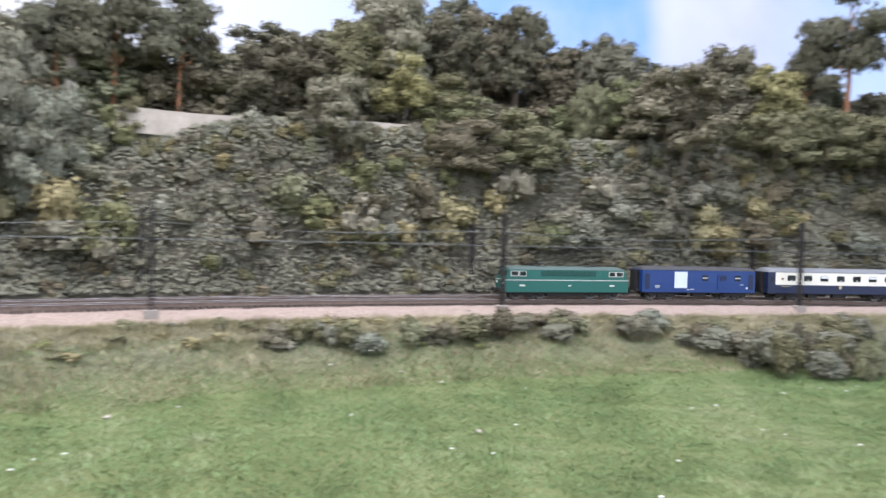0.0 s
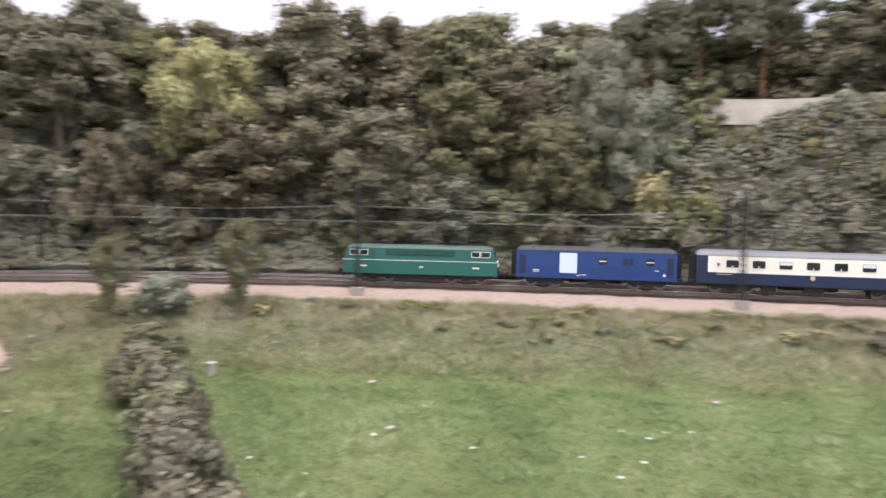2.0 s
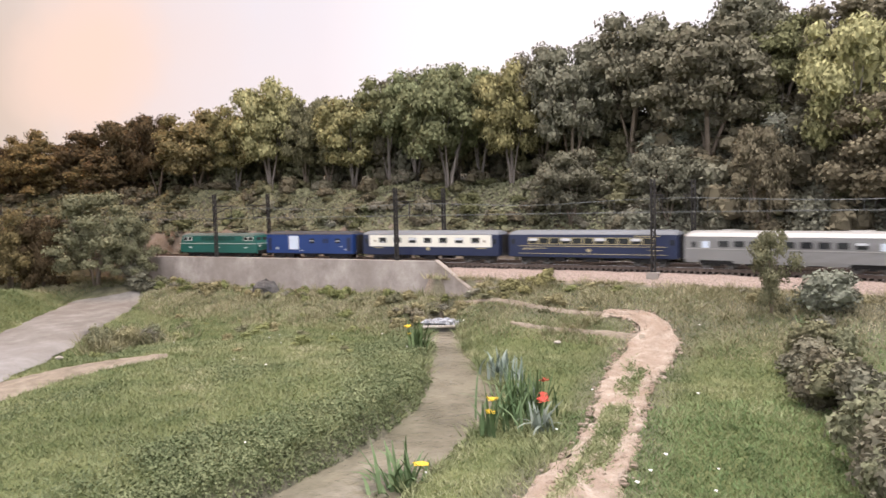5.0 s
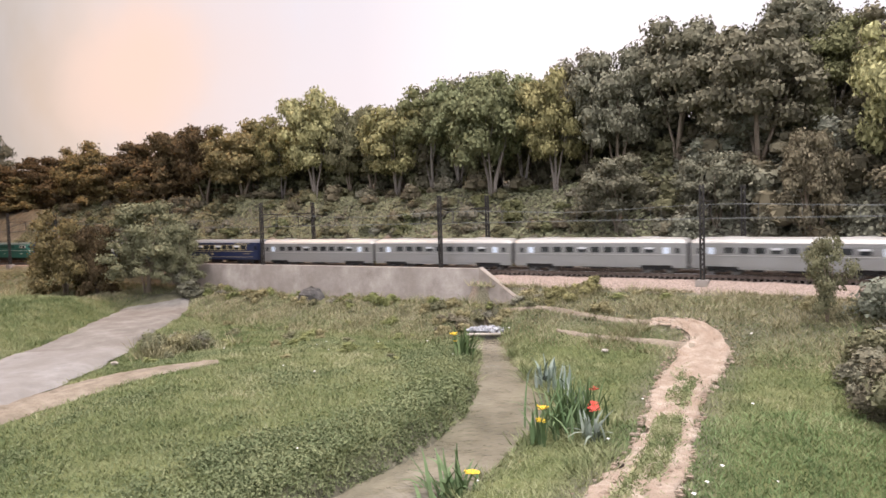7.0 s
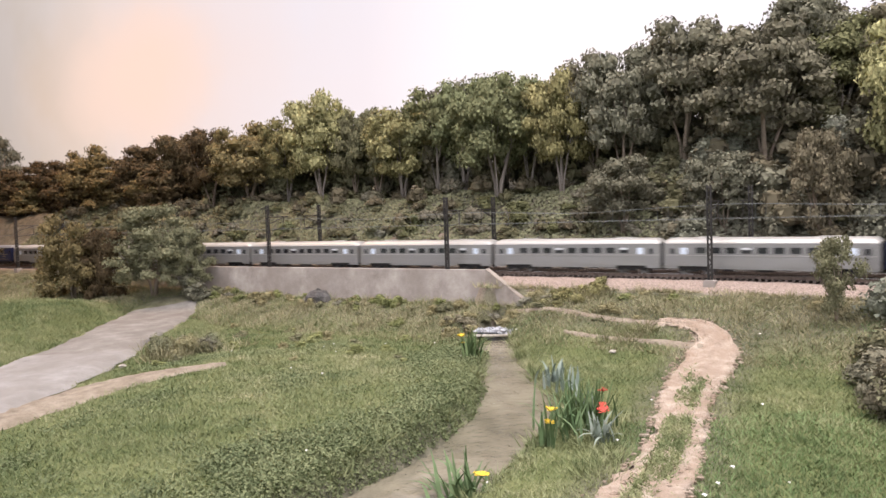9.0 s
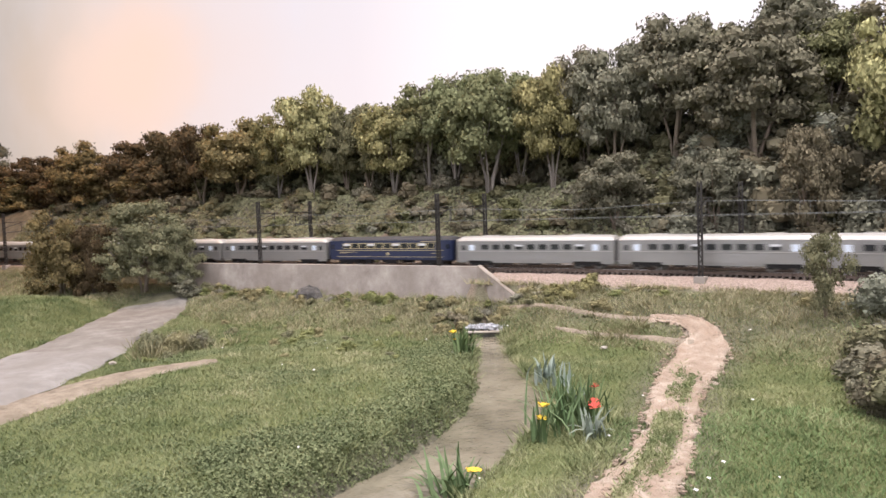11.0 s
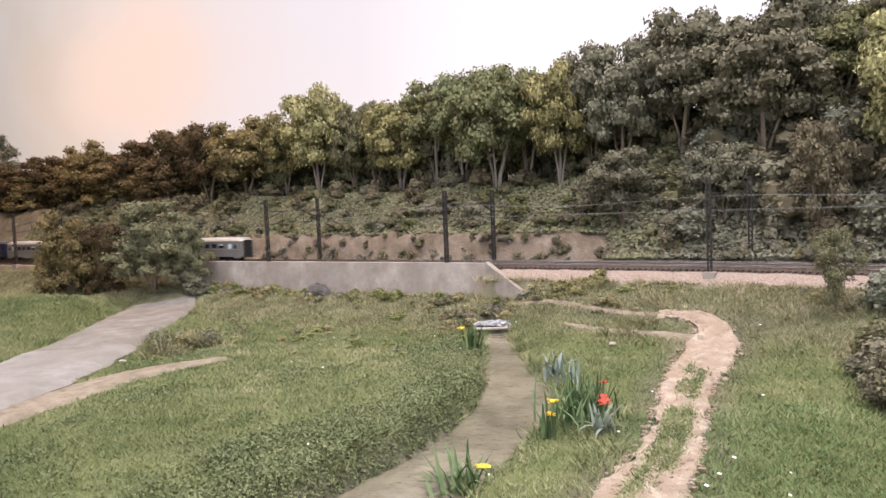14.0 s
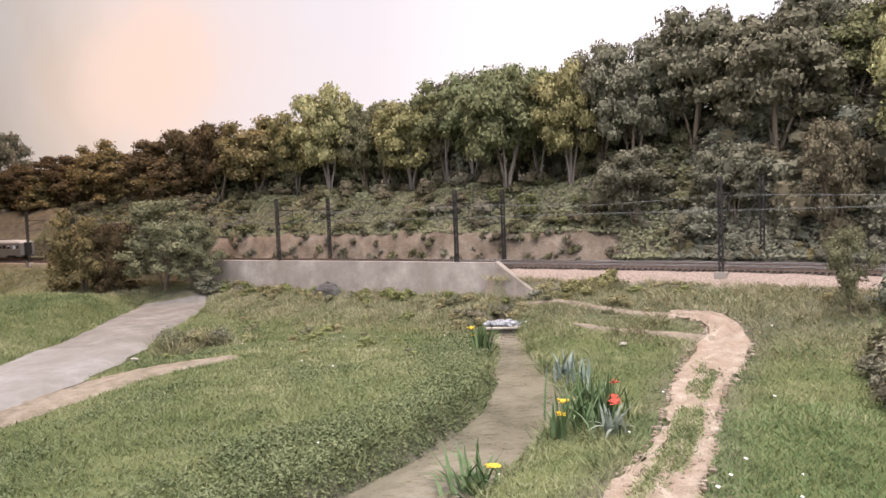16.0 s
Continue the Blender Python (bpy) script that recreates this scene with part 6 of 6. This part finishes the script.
def tussocks():
    """Clumps of long dry and green grass along verges, banks and waysides."""
    rng = np.random.default_rng(71)
    spots = []
    for i in range(520):                       # rough verge under the ballast
        s = rng.uniform(1.3, 3.42)
        p = at_track(s, -0.046 - 0.075 * rng.random() ** 1.3)[0]
        spots.append((p[0], p[1], rng.uniform(0.006, 0.014), rng.uniform(0.008, 0.020), 0))
    for i in range(60):                        # foot of the concrete wall
        p = at_track(rng.uniform(3.36, 4.12), rng.uniform(-0.066, -0.050))[0]
        spots.append((p[0], p[1], rng.uniform(0.008, 0.016), rng.uniform(0.008, 0.016), int(rng.integers(0, 2))))
    for i in range(46):                        # island in the bend of the track
        spots.append((-0.895 + rng.normal(0, 0.012), 0.160 + rng.normal(0, 0.018), rng.uniform(0.006, 0.012), 0.014, int(rng.integers(0, 2))))
    for i in range(50):                        # heap beside the road
        spots.append((-0.955 + rng.normal(0, 0.022), -0.348 + rng.normal(0, 0.020), rng.uniform(0.016, 0.030), 0.018, 0))
    for i in range(70):                        # both sides of the stream
        j = int(rng.integers(8, len(STREAM) - 12))
        d = STREAM[j + 1] - STREAM[j]
        d = d / np.linalg.norm(d)
        o = rng.choice((-1, 1)) * (STREAM_HALF[j] + rng.uniform(0.002, 0.012))
        spots.append((STREAM[j][0] - d[1] * o, STREAM[j][1] + d[0] * o, rng.uniform(0.006, 0.012), 0.012, 1))
    for i in range(60):                        # dark green weeds between irises and track
        spots.append((-0.56 + rng.normal(0, 0.045), 0.035 + rng.normal(0, 0.010), rng.uniform(0.005, 0.010), 0.016, 1))
    vs, ks, m = [], [], 26
    q = np.array(spots)
    q = q[(beside(PATH, PATH_HALF, q[:, 0], q[:, 1]) > 0.002) & (beside(STREAM, STREAM_HALF, q[:, 0], q[:, 1]) > 0.0)]
    z = land(q[:, 0], q[:, 1])
    for (x, y, h, w, k), zz in zip(q, z):
        b = np.column_stack([x + rng.normal(0, w * 0.35, m), y + rng.normal(0, w * 0.35, m), np.full(m, zz - 0.001)])
        out = b[:, :2] - (x, y)
        tip = b + np.column_stack([out * 0.9 + rng.normal(0, h * 0.35, (m, 2)), h * rng.uniform(0.45, 1.1, m)])
        a = rng.uniform(0, 6.283, m)
        d = np.column_stack([np.cos(a), np.sin(a), np.zeros(m)]) * 0.0006
        vs.append(np.stack([b - d, b + d, tip], 1).reshape(-1, 3))
        ks += [int(k)] * m
    v = np.concatenate(vs)
    tagged(new("tussocks", mesh_from("tussocks", v, np.arange(len(v)).reshape(-1, 3).tolist(), [VERGE, BANK], False, ks)), "tussocks of long dry grass along verges and banks", "grass", kind="stuff")


tussocks()


def build_small():
    r = random.Random(12)
    # culvert slab
    x, y = -0.99, 0.016
    t = thing("culvert_slab", "rough silvery grey stone slab over the stream's culvert", "stone slab", at=pose(x, y, 0.026, 0, 0, -8))
    srng = np.random.default_rng(6)
    for i in range(11):
        v, f = ball((0, 0, 0), (0.0055, 0.006, 0.0036), srng, 0.22, 4, 7)
        part("stone", mesh_from("stone", v, f, [SILVER]), t, at=pose(r.uniform(-0.008, 0.005), -0.021 + i * 0.0042, 0.0062 + r.uniform(-0.001, 0.002), 0, r.uniform(-15, 15), r.uniform(0, 180)))
    part("lintel", Shape().box(0.008, 0.0125, -0.026, 0.026, 0.002, 0.0048, bevel=0.0008).mesh("lintel", PALE_STONE), t)
    part("culvert_mouth", Shape().box(-0.008, 0.008, -0.022, 0.022, -0.006, 0.003).mesh("culvert_mouth", ROCK_GREY), t)
    # dark boulder by the wall
    rng = np.random.default_rng(2)
    v, f = ball((0, 0, 0.006), (0.017, 0.02, 0.015), rng, 0.1)
    b = tagged(new("boulder", mesh_from("boulder", v, f, [ROCK_GREY])), "dark grey boulder below the concrete wall", "rock")
    b.matrix_basis = pose(-1.255, -0.235, float(land(-1.255, -0.235)[0]))
    # white blossoms and pebbles strewn in the grass
    petals, stones = Shape(), Shape()
    for i in range(170):
        x, y = r.uniform(-1.0, 0.45), r.uniform(-0.3, 0.75)
        s, n = track_coords(x, y)
        if n[0] > -0.12 or beside(STREAM, STREAM_HALF, np.array([x]), np.array([y]))[0] < 0.01 or beside(PATH, PATH_HALF, np.array([x]), np.array([y]))[0] < 0.002:
            continue
        z = float(land(x, y)[0]) + 0.0035
        q = r.uniform(0.0008, 0.0017)
        petals.add([(x + q * math.cos(a), y + q * math.sin(a), z + 0.0008 * (j % 2)) for j, a in enumerate(np.arange(6) * 1.047)], [(0, 1, 2, 3, 4, 5)])
    tagged(new("daisies", petals.mesh("daisies", PETAL_WHITE)), "tiny white flowers strewn through the meadow", "flowers", kind="stuff")
    for x, y, q in ((-0.395, 0.335, 0.0026), (-0.256, 0.563, 0.0026), (-0.85, 0.125, 0.003), (-0.86, -0.39, 0.003), (-0.5, 0.42, 0.003), (0.03, 0.55, 0.002)):
        v, f = ball((0, 0, 0.001), (q, q * 1.4, q * 0.6), rng, 0.15)
        p = tagged(new("pebble", mesh_from("pebble", v, f, [PALE_STONE])), "small pale stone lying in the grass", "stone", "pale stones in the meadow")
        p.matrix_basis = pose(x, y, float(land(x, y)[0]) + 0.002)
    # white post at the hedge
    p = thing("marker_post", "short white marker post at the end of the hedge", "post", at=pose(-0.640, 0.353, float(land(-0.64, 0.353)[0])))
    part("post", Shape().box(-0.0035, 0.0035, -0.0035, 0.0035, -0.003, 0.010, bevel=0.0008).mesh("post", PALE_STONE), p)
    part("cap", Shape().box(-0.0042, 0.0042, -0.0042, 0.0042, 0.010, 0.0115, bevel=0.0005).mesh("cap", PALE_STONE), p)
    # white crag among the pines
    cz = float(land(-0.468, 0.915)[0])
    v, f = ball((0, 0, 0), (0.009, 0.009, 0.398 - cz), rng, 0.12, 8, 8)
    c = tagged(new("crag", mesh_from("crag", v, f, [PALE_STONE])), "white pointed rock among the pines", "rock")
    c.matrix_basis = pose(-0.468, 0.915, cz)
    for dx, dy in ((0.012, -0.024), (-0.022, -0.016), (0.03, -0.008)):
        shrub(-0.468 + dx, 0.915 + dy, 0.058, 0.05, "grey", "bushes at the crag", "grey green bush at the foot of the white crag")


build_small()


def ledge_wall():
    """The pale wall of the hill road above the slope."""
    t = thing("hill_road_wall", "pale plastered parapet of the hill road above the bushes", "wall")
    s = np.arange(1.1, 2.32, 0.03)
    n = 0.146 + 0.003 * np.sin(s * 9)
    a, b = at_track(s, n), at_track(s, n + 0.008)
    za = np.full(len(s), 0.312)
    h = 0.027 + 0.004 * np.sin(s * 13 + 1)
    k = 4
    v = np.stack([np.column_stack([a, za - 0.02]), np.column_stack([a, za + h - 0.012]), np.column_stack([b, za + h - 0.012]), np.column_stack([b, za - 0.02])], 1).reshape(-1, 3)
    f = [(i * k + j, i * k + (j + 1) % k, (i + 1) * k + (j + 1) % k, (i + 1) * k + j) for i in range(len(s) - 1) for j in range(k)]
    part("parapet", mesh_from("parapet", v, f, [PALE_STONE]), t)


ledge_wall()
motions()
